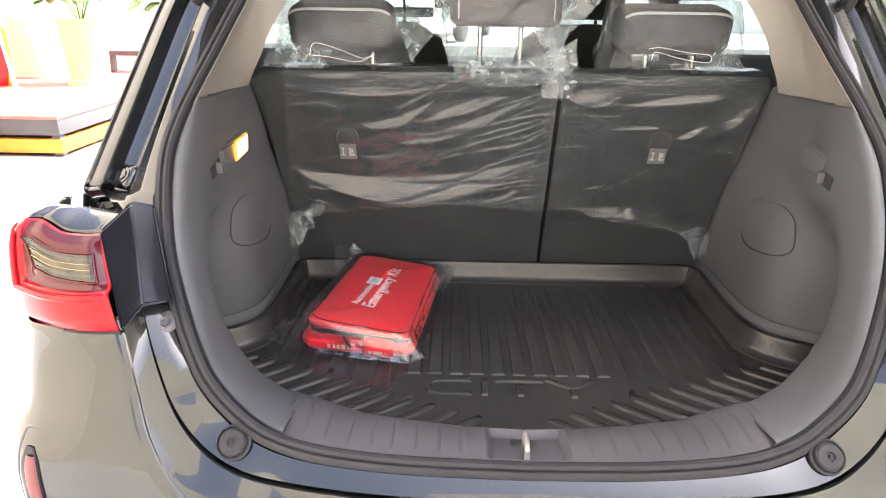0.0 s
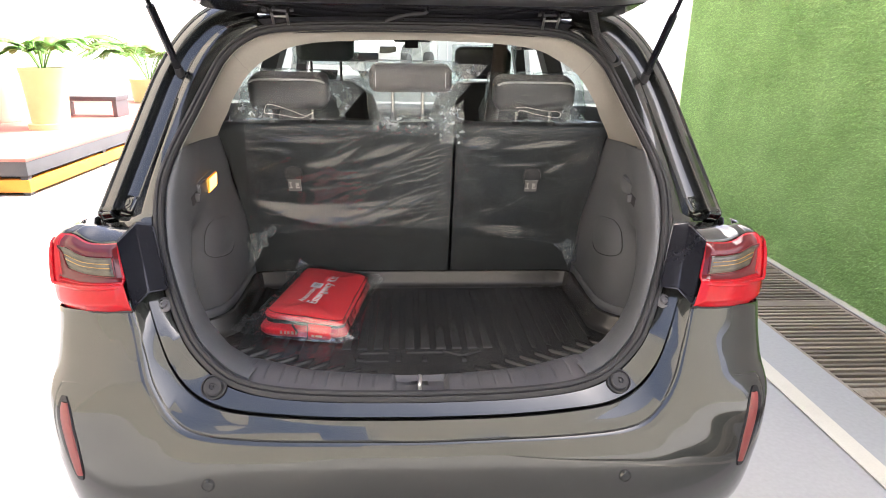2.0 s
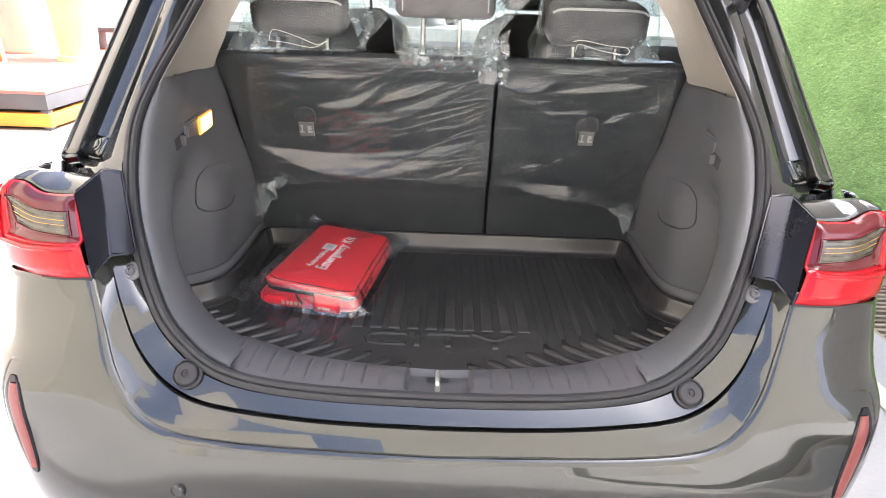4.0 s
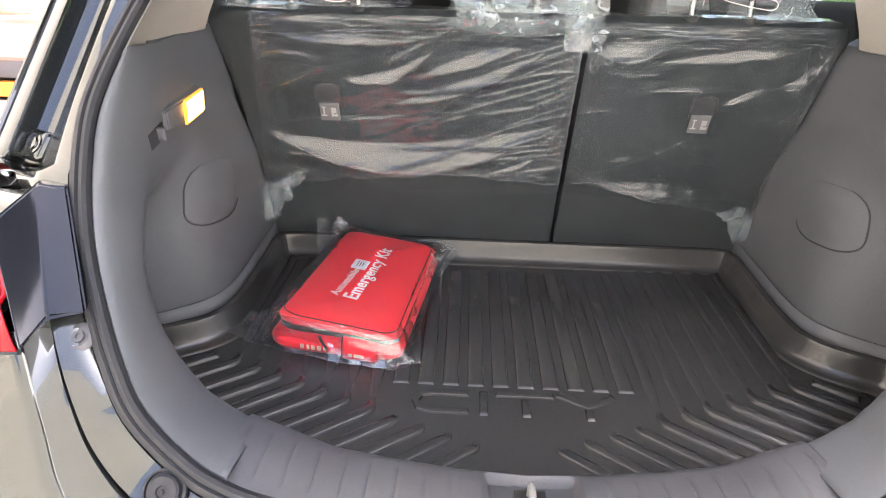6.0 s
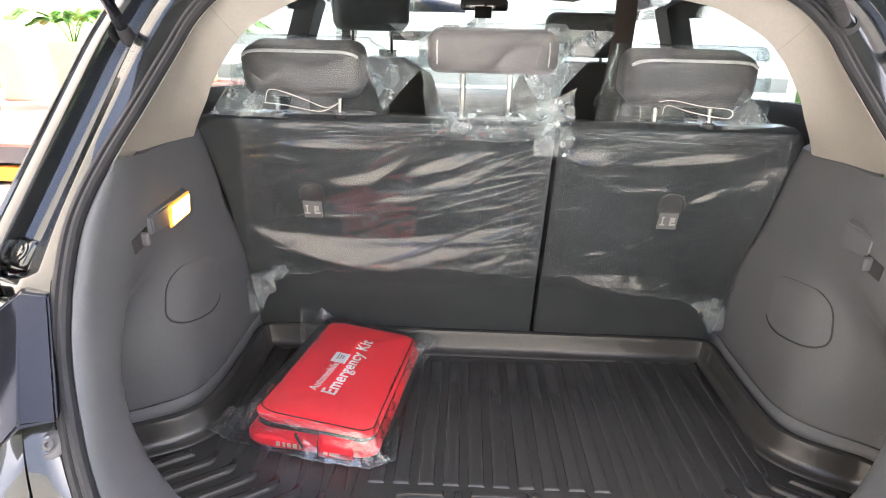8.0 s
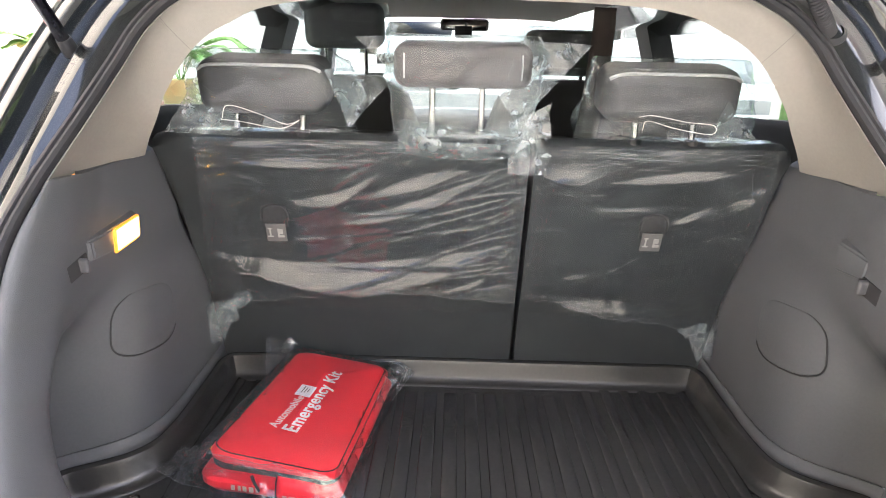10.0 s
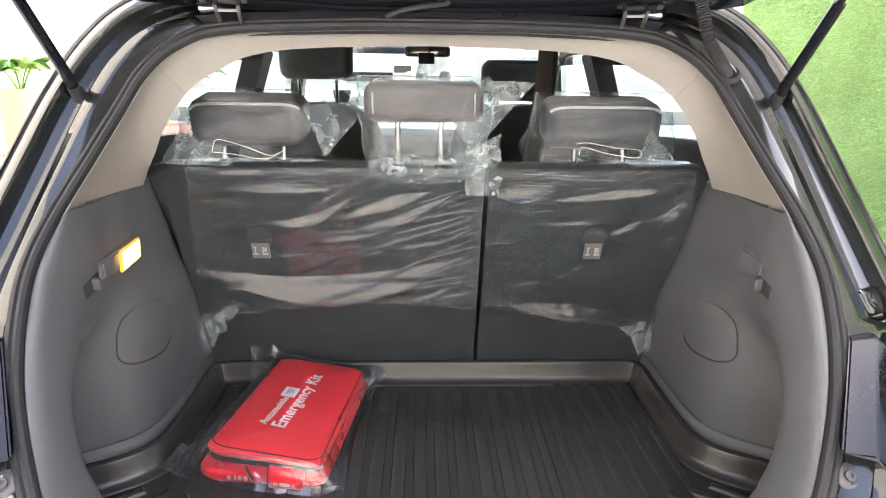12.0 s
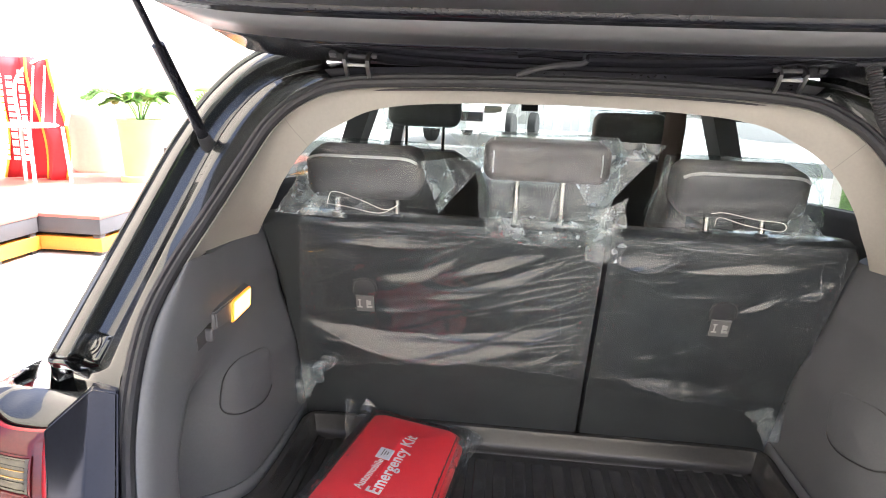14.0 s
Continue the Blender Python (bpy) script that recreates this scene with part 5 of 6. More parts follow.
def kit_rows(levels):
    return [[on_kit(x, y, z + .0022 * noise.noise((x * 26, y * 18, z * 30))) for x, y in ol(g, dy)] for g, z, dy in levels]


def capped(rws, n):
    bm = grid(rws, wrap_cols=True)
    bm.verts.ensure_lookup_table()
    bm.faces.new(bm.verts[-n:])
    return bm


part("lower_shell", capped(kit_rows([(-.008, 0, -.009), (.003, .004, -.009), (.009, .014, -.009), (.009, .024, -.008), (.004, .032, -.005), (-.004, .036, -.003)]), n_ol), RED_CLOTH, kit, "red nylon lower half")
part("zip", capped(kit_rows([(-.006, .033, -.002), (-.002, .036, -.001), (-.002, .044, 0), (-.006, .047, 0)]), n_ol), BLACK_ZIP, kit, "black zip round the edge")
part("lid", capped(kit_rows([(-.006, .045, .002), (.0, .048, .002), (.001, .055, .002), (-.003, .0615, .002), (-.010, .0645, .002), (-.03, .0660, .002), (-.06, .0672, .002), (-.085, .0680, .002)]), n_ol), RED_CLOTH, kit, "red nylon lid")
part("lid_seam", tube([on_kit(x, y, .0635) for x, y in ol(-.006, .002)], .0013, 8, wrap=True), BLACK_ZIP, kit, "dark piped seam on the lid")
pull = tube(spline([on_kit(-.035, -.222, .040)[:], on_kit(-.028, -.232, .036)[:], on_kit(-.018, -.240, .026)[:]], 4), [.0035, .0035, .0034, .0033, .0032, .003, .0028, .0026, .0022], 6)
part("zip_pull", pull, BLACK_ZIP, kit, "black zip pull")
band = [[on_kit(x, y, z) for y, z in ((-.2215, .050), (-.2275, .042), (-.2305, .034), (-.2330, .022), (-.2330, .008), (-.229, .001))] for x in (.005, .02, .04, .06, .075)]
part("front_band", grid(band), RED_CLOTH, kit, "red nylon band", solid=0.003)
part("band_piping", tube([on_kit(.005, y - .002, z) for y, z in ((-.2215, .050), (-.2275, .042), (-.2305, .034), (-.2330, .022), (-.2330, .008))], .0012, 6), BLACK_ZIP, kit, "dark edge of the band")
for px, w in ((-.062, .007), (-.052, .005), (-.044, .007), (-.034, .008), (-.025, .005)):
    q = on_kit(px, -.2315, .020)
    part("side_print", block((w, .001, .010), q[:], 0, (0, 0, -6.2)), PRINT_BEIGE, kit, "small pale print bar")
for px, w in ((.022, .008), (.040, .020)):
    q = on_kit(px, -.2375, .018)
    part("band_print", block((w, .001, .007), q[:], 0, (0, 4, -6.2)), PRINT_BEIGE, kit, "small pale print bar")


def lettering(name, text, length, x, y, parent, mat, turn, heavy=0.0, z=.0722):
    cu = bpy.data.curves.new(name, "FONT")
    cu.body, cu.size, cu.extrude, cu.offset, cu.space_character = text, .04, 0.0004, heavy, 1.06
    cu.align_x = "CENTER"
    tmp = bpy.data.objects.new("tmp", cu)
    scene.collection.objects.link(tmp)
    me = bpy.data.meshes.new_from_object(tmp.evaluated_get(bpy.context.evaluated_depsgraph_get()))
    bpy.data.objects.remove(tmp)
    me.name = name
    wide = max(v.co.x for v in me.vertices) - min(v.co.x for v in me.vertices)
    m = pose(x, y, 0, 0, 0, turn) @ Matrix.Scale(length / wide, 4)
    for v in me.vertices:
        q = m @ v.co
        v.co = on_kit(q.x, q.y, z) + Vector((0, 0, v.co.z))
    me.materials.clear()
    me.materials.append(mat)
    ob = new(name, me)
    ob.parent = parent
    ob["label"] = "white printed words"
    return ob


lettering("print_large", "Emergency Kit", .246, .014, .002, kit, WHITE_INK, 85.5, .0007)
lettering("print_small", "Automobile", .118, -.027, -.058, kit, WHITE_INK, 85.5, .0003)
part("paper_label", block((.034, .042, .0008), on_kit(-.027, .022, .0742)[:], 0, (0, 6, -10)), PAPER, kit, "small white paper label")
for k in range(3):
    part("label_line", block((.002, .026 - .006 * k, .0004), on_kit(-.033 + .006 * k, .024, .0751)[:], 0, (0, 6, -10)), GREY_TAG, kit)


def crumple(p, amount, scale=18.0, seed=0.0):
    """Sharp-creased displacement for plastic film."""
    q = Vector(p) * scale + Vector((seed, seed * 1.7, seed * .6))
    a = abs(noise.noise(q)) + 0.5 * abs(noise.noise(q * 2.3 + Vector((3, 1, 7)))) + 0.25 * abs(noise.noise(q * 5.1))
    return amount * (a - 0.35)


def facets(p, amount, scale, seed=0.0):
    """Flat facets meeting in sharp creases, as in stiff crumpled film."""
    d = noise.voronoi(Vector(p) * scale + Vector((seed, seed * 1.3, seed * .7)))[0]
    return amount * (d[1] - d[0] - 0.25)


def ridges(p, amount, sharp=3.0):
    """Crisp raised wrinkles along the zero lines of a noise."""
    return amount * (1 - min(1, abs(noise.noise(p)) * sharp)) ** 2


def creases(rws, n, seed, r=.0006, long=0.4, wrap=False, up=0.5):
    """Thin milky tubes that follow the rows and columns of a film sheet, painting the glints of folded creases."""
    rnd = random.Random(seed)
    bm = bmesh.new()
    ni, nj = len(rws), len(rws[0])
    for k in range(n):
        i, j = rnd.randrange(ni), rnd.randrange(nj)
        down = rnd.random() < up
        ln = int(rnd.uniform(.3, 1) * long * (ni if down else nj))
        di, dj = (1, rnd.choice((-.5, -.25, 0, .25, .5)) * nj / ni) if down else (rnd.choice((-.35, -.2, -.1, 0, .1)) * min(1, ni / nj), 1)
        pts = []
        for m in range(max(4, ln)):
            a, b = i + di * m, j + dj * m
            if not (0 <= a < ni - 1) or not (wrap or 0 <= b < nj - 1):
                break
            p, q = rws[int(a)][int(b) % nj], rws[int(a)][(int(b) + 1) % nj]
            pts.append(Vector(p).lerp(Vector(q), b % 1) + Vector((0, -.0008, .0004)))
        if len(pts) > 3:
            tube(pts, [r * math.sin(math.pi * (m + .5) / len(pts)) + .00008 for m in range(len(pts))], 5, bm)
    return bm


kit_bag = thing("kit_plastic_bag", "loose clear plastic bag wrapped round the red kit", "plastic bag", at=(0, 0, 0))
rws = []
for g, z in ((.010, .001), (.012, .006), (.012, .02), (.010, .04), (.008, .058), (.004, .070), (-.008, .0755), (-.035, .077), (-.07, .0785), (-.098, .079), (-.105, .079)):
    row = []
    for x, y in ol(g + .004, -.003):
        corner = max(0, abs(math.sin(2 * math.atan2(y / .213, x / .108)))) ** 8
        ext = 0.012 * corner * (1 - smooth01(z, .01, .06))
        v = on_kit(x * (1 + ext / .15), y * (1 + ext / .25), z - .0015 * smooth01(z, .03, .07))
        v.z += max(crumple(v, .008, 18), -.0005) * smooth01(z, .02, .05)
        v += (KIT.to_3x3() @ Vector((x, y, 0)).normalized()) * max(0, crumple(v, .02, 22, 3)) * (1 - smooth01(z, .055, .07))
        row.append(v)
    rws.append(row)
part("film", grid(rws, wrap_cols=True), FILM_KIT, kit_bag, "clear glossy film")
# loose film lying round the kit, with pointed corners
TIPS = [Vector((x, y, z)) for x, y, z in ((.128, 0, .004), (.132, .12, .006), (.165, .225, .045), (.135, .245, .060), (0, .24, .045), (-.13, .238, .060), (-.195, .222, .070), (-.168, .135, .012), (-.178, .03, .004), (-.180, -.10, .003), (-.232, -.172, .003), (-.150, -.215, .003), (0, -.245, .003), (.11, -.248, .003), (.158, -.215, .003), (.140, -.12, .003))]
ring = [TIPS[k].lerp(TIPS[(k + 1) % len(TIPS)], m / 14) for k in range(len(TIPS)) for m in range(14)]
rws = []
for i in range(17):
    t = i / 16
    row = []
    for e in ring:
        inner = Vector((max(-.106, min(.106, e.x)), max(-.216, min(.216, e.y)), .066))
        q = inner.lerp(e, t)
        q.z = e.z + (.066 - e.z) * (1 - t) ** 1.6
        wide = (e - inner).length
        v = on_kit(q.x, q.y, q.z)
        v.z = max(v.z + (facets(v, .034 * min(1, wide / .06), 24, 2) + ridges(v * 34, .010 * min(1, wide / .06), 4.0)) * math.sin(math.pi * min(1, .15 + .85 * t)), .5876)
        v += KIT.to_3x3() @ Vector((noise.noise(v * 40), noise.noise(v * 40 + Vector((9, 2, 4))), 0)) * .004 * t
        row.append(v)
    rws.append(row)
edge_film = part("bag_edge", grid(rws, wrap_cols=True), FILM_CORNER, kit_bag, "crumpled loose edge of the bag")
part("film_edge", tube([p + Vector((0, 0, .0006)) for p in rws[-1]], .0009, 5, wrap=True), FILM_GLINT, edge_film, "white tube painting the glint on the folded film edge")
stuff_part("crease", creases(rws, 16, 7, .0006, wrap=True), FILM_GLINT, edge_film, "thin white tubes painting glints on the creases")

# ---- plastic film over the seat backs ----
def seat_film(name, left, right, ztop, zbot, folds, tails, label):
    """Film hanging over a seat back; a fold is a pleat hanging between two ends (x, z), with the sag of its upper and lower edge."""
    nx_, nz_ = 260, 260
    rws = []
    for i in range(nz_ + 1):
        row = []
        v = i / nz_
        for j in range(nx_ + 1):
            u = j / nx_
            zr = ztop + (zbot(left(1) + (right(1) - left(1)) * u) - ztop) * v
            x = left(zr) + (right(zr) - left(zr)) * u
            zb = zbot(x)
            z = ztop + (zb - ztop) * v
            y0 = seat_y(min(z, 1.18))
            p = Vector((x, y0, z))
            off = 0.005
            for xa, za, xb, zz, su, sl, lean in folds:
                if xa < x < xb:
                    k = (x - xa) / (xb - xa)
                    w = 1 - (2 * k - 1) ** 2
                    chord = za + (zz - za) * k
                    zu = chord - su * w + 0.0025 * noise.noise((x * 35, 1.3, za * 9))
                    zl = chord - sl * w + 0.004 * w * noise.noise((x * 30, 5.1, za * 9)) + 0.002 * noise.noise((x * 90, 8.1, za * 9))
                    if zl < z < zu:
                        off += lean * (zu - z) + 0.05 * lean * facets(p, .02 * min(1, (zu - zl) / .03), 30, za * 5)
                    elif zl - .006 < z <= zl:
                        off += lean * max(0, zu - zl) * (1 - (zl - z) / .006)
            edge = max(0, 1 - (x - left(z)) / .04, 1 - (right(z) - x) / .05, 1 - (z - zb) / .03)
            rise_ = max(0, (z - 1.15) / .05)
            off += max(0, facets(p, .003 + .010 * edge, 16 + 14 * edge, 5)) + max(0, facets(Vector((x * .35 + .2 * z, 0, z * 1.5 - .25 * x)), .006 + .012 * rise_, 9 + 12 * rise_, 1))
            pull = smooth01(x, left(z) + .62 * (right(z) - left(z)), right(z))
            off += ridges(Vector((x * 4 + 2 * z, 3.1, z * 40 - x * 15)), .0024 * pull + .004 * max(0, min(1, rise_)), 5.0)
            off += ridges(Vector((x * 3 + z, 6.4, z * 13 - x * 4)), .0030, 7.0) + ridges(Vector((x * 34, 1.7, z * 34)), .0030 * min(1, edge), 4.0)
            row.append(Vector((x + 0.003 * edge * noise.noise(p * 40), y0 - off, z)))
        rws.append(row)
    top = []
    for dy, dz in ((.075, .022), (.05, .027), (.02, .024), (.004, .012)):
        top.append([Vector((p.x, p.y + dy, max(ztop + dz - .012, p.z + dz - .012) + max(0, facets(Vector((p.x * .5, p.y + dy, p.z)), .012, 24, dy * 50)))) for p in rws[0]])
    wrap = thing(name, label, "plastic wrap", "plastic wraps on the seat backs")
    sheet = part("film", grid(top + rws), FILM, wrap, "creased clear plastic film", smooth=False)
    hem = tube([p + Vector((0, -.001, 0)) for p in rws[-1][::2]], .0006, 5)
    tube([r[-1] + Vector((0, -.001, 0)) for r in rws[::3]], .0006, 5, hem)
    part("film_edge", hem, FILM_GLINT, sheet, "white tube painting the glint on the folded film edge")
    fine = creases(rws[:24], 16, len(label), .0006, .3, up=0)
    join(fine, creases([r[-50:] for r in rws], 10, 5 + len(label), .0005, .5, up=.2))
    stuff_part("crease", fine, FILM_GLINT, sheet, "thin white tubes painting glints on the creases")
    for tx, tz, w, h in tails:
        rr = []
        for i in range(34):
            t = i / 33
            rr.append([])
            for j in range(49):
                a = 2 * math.pi * j / 48
                r = w * (0.40 + .60 * math.sin(math.pi * min(1, .25 + .8 * t))) * (1 + .28 * math.sin(3 * a + 4 * t + tx * 9) + .16 * math.sin(7 * a - 5 * t))
                p = Vector((tx + r * math.cos(a), seat_y(tz) - .014 + .4 * r * math.sin(a), tz - h * t + .010 * math.cos(a)))
                p += Vector((noise.noise(p * 38), noise.noise(p * 38 + Vector((5, 1, 2))) - ridges(p * 60, .5), noise.noise(p * 38 + Vector((1, 8, 3))))) * .009
                p.y = min(p.y, seat_y(p.z) - .002)
                rr[-1].append(p)
        tail = part("knotted_tail", grid(rr), FILM_TAIL, wrap, "bunched end of the film")
        stuff_part("crease", creases(rr, 4, 4, .0004, .6, True), FILM_GLINT, tail, "thin white tubes painting glints on the creases")
    return wrap


def bottom_left(x):
    return table(x, (-.62, -.56, -.50, -.39, -.25, -.14, .0, .13), (.775, .785, .797, .812, .820, .834, .822, .814)) + 0.003 * math.sin(x * 60)


def bottom_right(x):
    return table(x, (.13, .21, .30, .47, .56, .61), (.826, .820, .794, .761, .742, .735)) + 0.003 * math.sin(x * 70)


seat_film("seat_back_wrap", lambda z: table(z, (.8, 1.2), (-.590, -.545)), lambda z: .118, 1.196, bottom_left,
          [(-.572, .936, .095, .974, .040, .113, .56), (-.27, 1.010, .052, 1.137, .004, .032, .48), (-.372, 1.064, -.178, 1.132, .013, .039, .49), (-.213, 1.071, .0, 1.14, -.018, .008, .47), (-.47, 1.146, -.174, 1.155, -.010, .012, .52),
           (-.068, .832, .062, .893, .003, .018, .52), (-.187, .972, -.110, .987, -.002, .007, .5), (-.565, .950, -.10, 1.0, -.002, .005, .30), (-.12, .985, .11, 1.035, .0, .008, .36), (-.60, .845, -.46, .83, -.004, .012, .4), (.06, .94, .115, .965, -.006, .012, .5),
           (-.02, 1.090, .112, 1.150, -.003, .004, .5), (-.10, 1.030, .112, 1.095, .001, .007, .48), (.01, 1.000, .115, 1.060, -.002, .005, .5), (-.30, .905, .110, .925, .004, .010, .45), (-.16, .862, .112, .900, -.002, .005, .5), (-.56, .885, -.40, .862, -.004, .003, .5), (.02, .845, .115, .868, -.003, .004, .5)],
          [(-.52, .822, .030, .040), (-.578, .80, .042, .10)], "creased clear plastic film over the wide seat back")
seat_film("seat_back_wrap", lambda z: .136, lambda z: table(z, (.75, .85, 1.1, 1.2), (.597, .60, .612, .600)), 1.196, bottom_right,
          [(.138, 1.14, .285, 1.153, -.014, .028, .53), (.289, 1.120, .572, 1.153, -.012, .009, .53), (.540, 1.078, .606, 1.142, .0, .030, .55), (.208, .822, .50, .790, -.021, .022, .55), (.427, 1.031, .507, 1.071, -.006, .008, .53),
           (.135, .835, .40, .96, .012, .022, .33), (.24, 1.092, .285, 1.095, -.002, .003, .5), (.22, .885, .285, .90, -.005, .007, .5)],
          [(.54, .765, .024, .03), (.580, .75, .030, .075)], "creased clear plastic film over the narrow seat back")


# ---- plastic bags on the headrests ----
def round_ring(w, d, n):
    """Evenly spaced points of a rounded oblong, as fractions of its half width and half depth."""
    q = .8 * d
    pts = [((w - q) * sx + q * math.cos(radians(a0 + 6 * k)), (d - q) * sy + q * math.sin(radians(a0 + 6 * k))) for sx, sy, a0 in ((1, 1, 0), (-1, 1, 90), (-1, -1, 180), (1, -1, 270)) for k in range(16)]
    pts.append(pts[0])
    run = np.cumsum([0] + [math.dist(a, b) for a, b in zip(pts, pts[1:])])
    at = [run[-1] * k / n for k in range(n)]
    return list(zip(np.interp(at, run, [a / w for a, b in pts]).tolist(), np.interp(at, run, [b / d for a, b in pts]).tolist()))


def head_bag(x, y, z, w, h, d, flare, seed, skirt, foot=1.212, mat=FILM_BAG):
    bag = thing("headrest_bag", "crumpled clear plastic bag over a headrest", "plastic bag", "plastic bags on the headrests")
    nu, nv = 190, 84
    ring_xy = round_ring(w, d, nu)
    rws = []
    for i in range(nv + 1):
        v = i / nv
        row = []
        for j in range(nu):
            cx, sy = ring_xy[j]
            ln = math.hypot(cx * w, sy * d)
            c, s = cx * w / ln, sy * d / ln
            if v < .2:
                k = v / .2
                rw, rd, zz = w * (.15 + .85 * k ** .5), d * (.15 + .85 * k ** .5), z + h + .006
            else:
                k = (v - .2) / .8
                rw = w * (1.0 + .02 * math.sin(3 * k)) + flare * smooth01(c, .2, .9) * math.sin(math.pi * min(1, k * 1.2)) * .6 + skirt * k
                rd = d * (1.0 - .25 * k)
                zz = z + h - (h + z - foot) * k
            p = Vector((x + rw * cx, y + rd * sy, zz))
            nrm = Vector((c, s, 0.2)).normalized()
            p += nrm * (max(-.003, facets(p, .016 + .014 * v, 8, seed) + ridges(p * 9 + Vector((seed, 0, 0)), .009, 9.0) + ridges(p * 26 + Vector((0, seed, 0)), .0035, 8.0)) + 0.004)
            row.append(p)
        rws.append(row)
    film = part("film", grid(rws, wrap_cols=True), mat, bag, "crumpled clear film", smooth=False)
    front = [[r[k % nu] for k in range(nu // 2, nu + 1)] for r in rws]
    fine = creases(front, 9, int(seed * 7), .0005, .5, up=.6)
    join(fine, creases(front[-16:], 7, int(seed * 5), .0005, .5, up=.5))
    tube([p for p in rws[-1]], .0006, 5, fine, wrap=True)
    stuff_part("crease", fine, FILM_GLINT, film, "thin white tubes painting glints on the creases")
    return bag


bag_l = head_bag(-.405, .748, 1.297, .135, .060, .075, .06, 1.0, .03)
bag_c = head_bag(-.018, .715, 1.340, .140, .050, .065, .02, 4.0, -.01, mat=FILM_MILKY)
bag_r = head_bag(.382, .748, 1.297, .142, .060, .075, .02, 8.0, .02)
head_bag(-.39, 1.585, 1.437, .132, .070, .066, .01, 2.0, .004, 1.355)
head_bag(.31, 1.585, 1.369, .132, .070, .066, .01, 6.0, .004, 1.29)


def wing(pts, nrm, parent, seed):
    """Loose triangular flap of film between three corners."""
    A, B, C = [Vector(p) for p in pts]
    n = 40
    rws = []
    for i in range(n + 1):
        t = i / n
        rws.append([])
        for j in range(n + 1):
            u = j / n
            p = A.lerp(B, t).lerp(A.lerp(C, t), u)
            p += Vector(nrm) * (facets(p, .016, 8, seed) + ridges(p * 11, .009, 9.0) + ridges(p * 30, .0035, 8.0))
            rws[-1].append(p)
    f = part("loose_flap", grid(rws), FILM_FLAP, parent, "loose flap of clear film", smooth=False)
    hem = creases(rws, 5, seed, .0005, .7)
    tube([r[0] for r in rws], .0006, 5, hem)
    tube([r[-1] for r in rws], .0006, 5, hem)
    tube(rws[-1], .0006, 5, hem)
    stuff_part("crease", hem, FILM_GLINT, f, "thin white tubes painting glints on creases and folded edge")


wing([(.23, .74, 1.385), (-.02, .69, 1.395), (.09, .70, 1.235)], (0, -1, .2), bag_c, 3)
wing([(-.23, .76, 1.392), (-.02, .70, 1.39), (-.12, .70, 1.30)], (0, -1, .2), bag_c, 6)
wing([(-.13, .80, 1.345), (-.28, .70, 1.33), (-.24, .72, 1.22)], (0, -1, .2), bag_l, 9)
wing([(-.60, .70, 1.205), (-.515, .71, 1.335), (-.43, .675, 1.205)], (0, -1, .2), bag_l, 12)
wing([(.56, .70, 1.21), (.48, .68, 1.29), (.45, .68, 1.205)], (0, -1, .2), bag_r, 15)
rws = []
for i in range(15):
    t = i / 14
    rws.append([])
    for j in range(31):
        u = j / 30
        p = Vector((-.135 + .255 * u, .672 - .03 * math.sin(math.pi * t), 1.245 - .065 * t - .012 * math.sin(math.pi * u)))
        p += Vector((0, -1, .3)) * (facets(p, .03, 16, 11) + ridges(p * 34, .009) + ridges(p * 80, .003))
        rws[-1].append(p)
skirt_film = part("bunched_skirt", grid(rws), FILM_FLAP, bag_c, "bunched lower edge of the film")
stuff_part("crease", creases(rws, 10, 3, .0005, .5), FILM_GLINT, skirt_film, "thin white tubes painting glints on the creases")
rws = []
for i in range(13):
    rws.append([])
    for j in range(13):
        t, u = i / 12, j / 12
        p = Vector((.075 + .075 * u, .675 - .02 * math.sin(math.pi * u), 1.245 - .10 * t + .035 * u * (1 - t)))
        p += Vector((.3, -1, .2)) * facets(p, .03, 30, 17)
        rws[-1].append(p)
gather = part("bunched_corner", grid(rws), FILM_FLAP, bag_c, "gathered corner of film at the split")
stuff_part("crease", creases(rws, 5, 9, .0005, .6), FILM_GLINT, gather, "thin white tubes painting glints on the creases")


def cord(pts, name, label):
    tagged(part(name, tube(spline(pts, 6), .0007, 8), CORD), label, "cord")


cord([(-.475, .672, 1.235), (-.46, .668, 1.262), (-.40, .662, 1.248), (-.35, .662, 1.230), (-.325, .668, 1.238), (-.36, .662, 1.222), (-.43, .664, 1.232), (-.475, .672, 1.235)], "tie_cord", "thin white cord tied round the headrest posts")
cord([(.315, .672, 1.258), (.34, .662, 1.262), (.40, .660, 1.252), (.455, .668, 1.246), (.45, .664, 1.230), (.38, .660, 1.240), (.33, .664, 1.252), (.32, .660, 1.235)], "tie_cord", "thin white cord knotted round the headrest posts")

# ---- outside: drain grating, deck, pots, banner, distant car ----
grating = tagged(part("drain_grating", block((.02, 26, .03), (1.962, 1.0, -.017), .002, bm=block((.02, 26, .03), (2.538, 1.0, -.017), .002)), DRAIN, None), "rusty steel drain grating with parallel bars", "drain grating", kind="structure")
bar_me = None
for k in range(150):
    y = -1.4 + .046 * k
    if bar_me is None:
        b0 = part("grate_bar", block((.56, .021, .025), (0, 0, 0), .002, seg=1), DRAIN, grating, smooth=False)
        bar_me = b0.data
    else:
        b0 = new("grate_bar", bar_me)
        b0.parent = grating
    b0.location = (2.25, y, -.016 + .0015 * math.sin(k * 1.7))
for k in range(8):
    cb = new("grate_bar", bar_me)
    cb.parent, cb.location, cb.scale = grating, (2.25, -1.0 + 1.0 * k, -.012), (1.02, 3.0, 1.1)

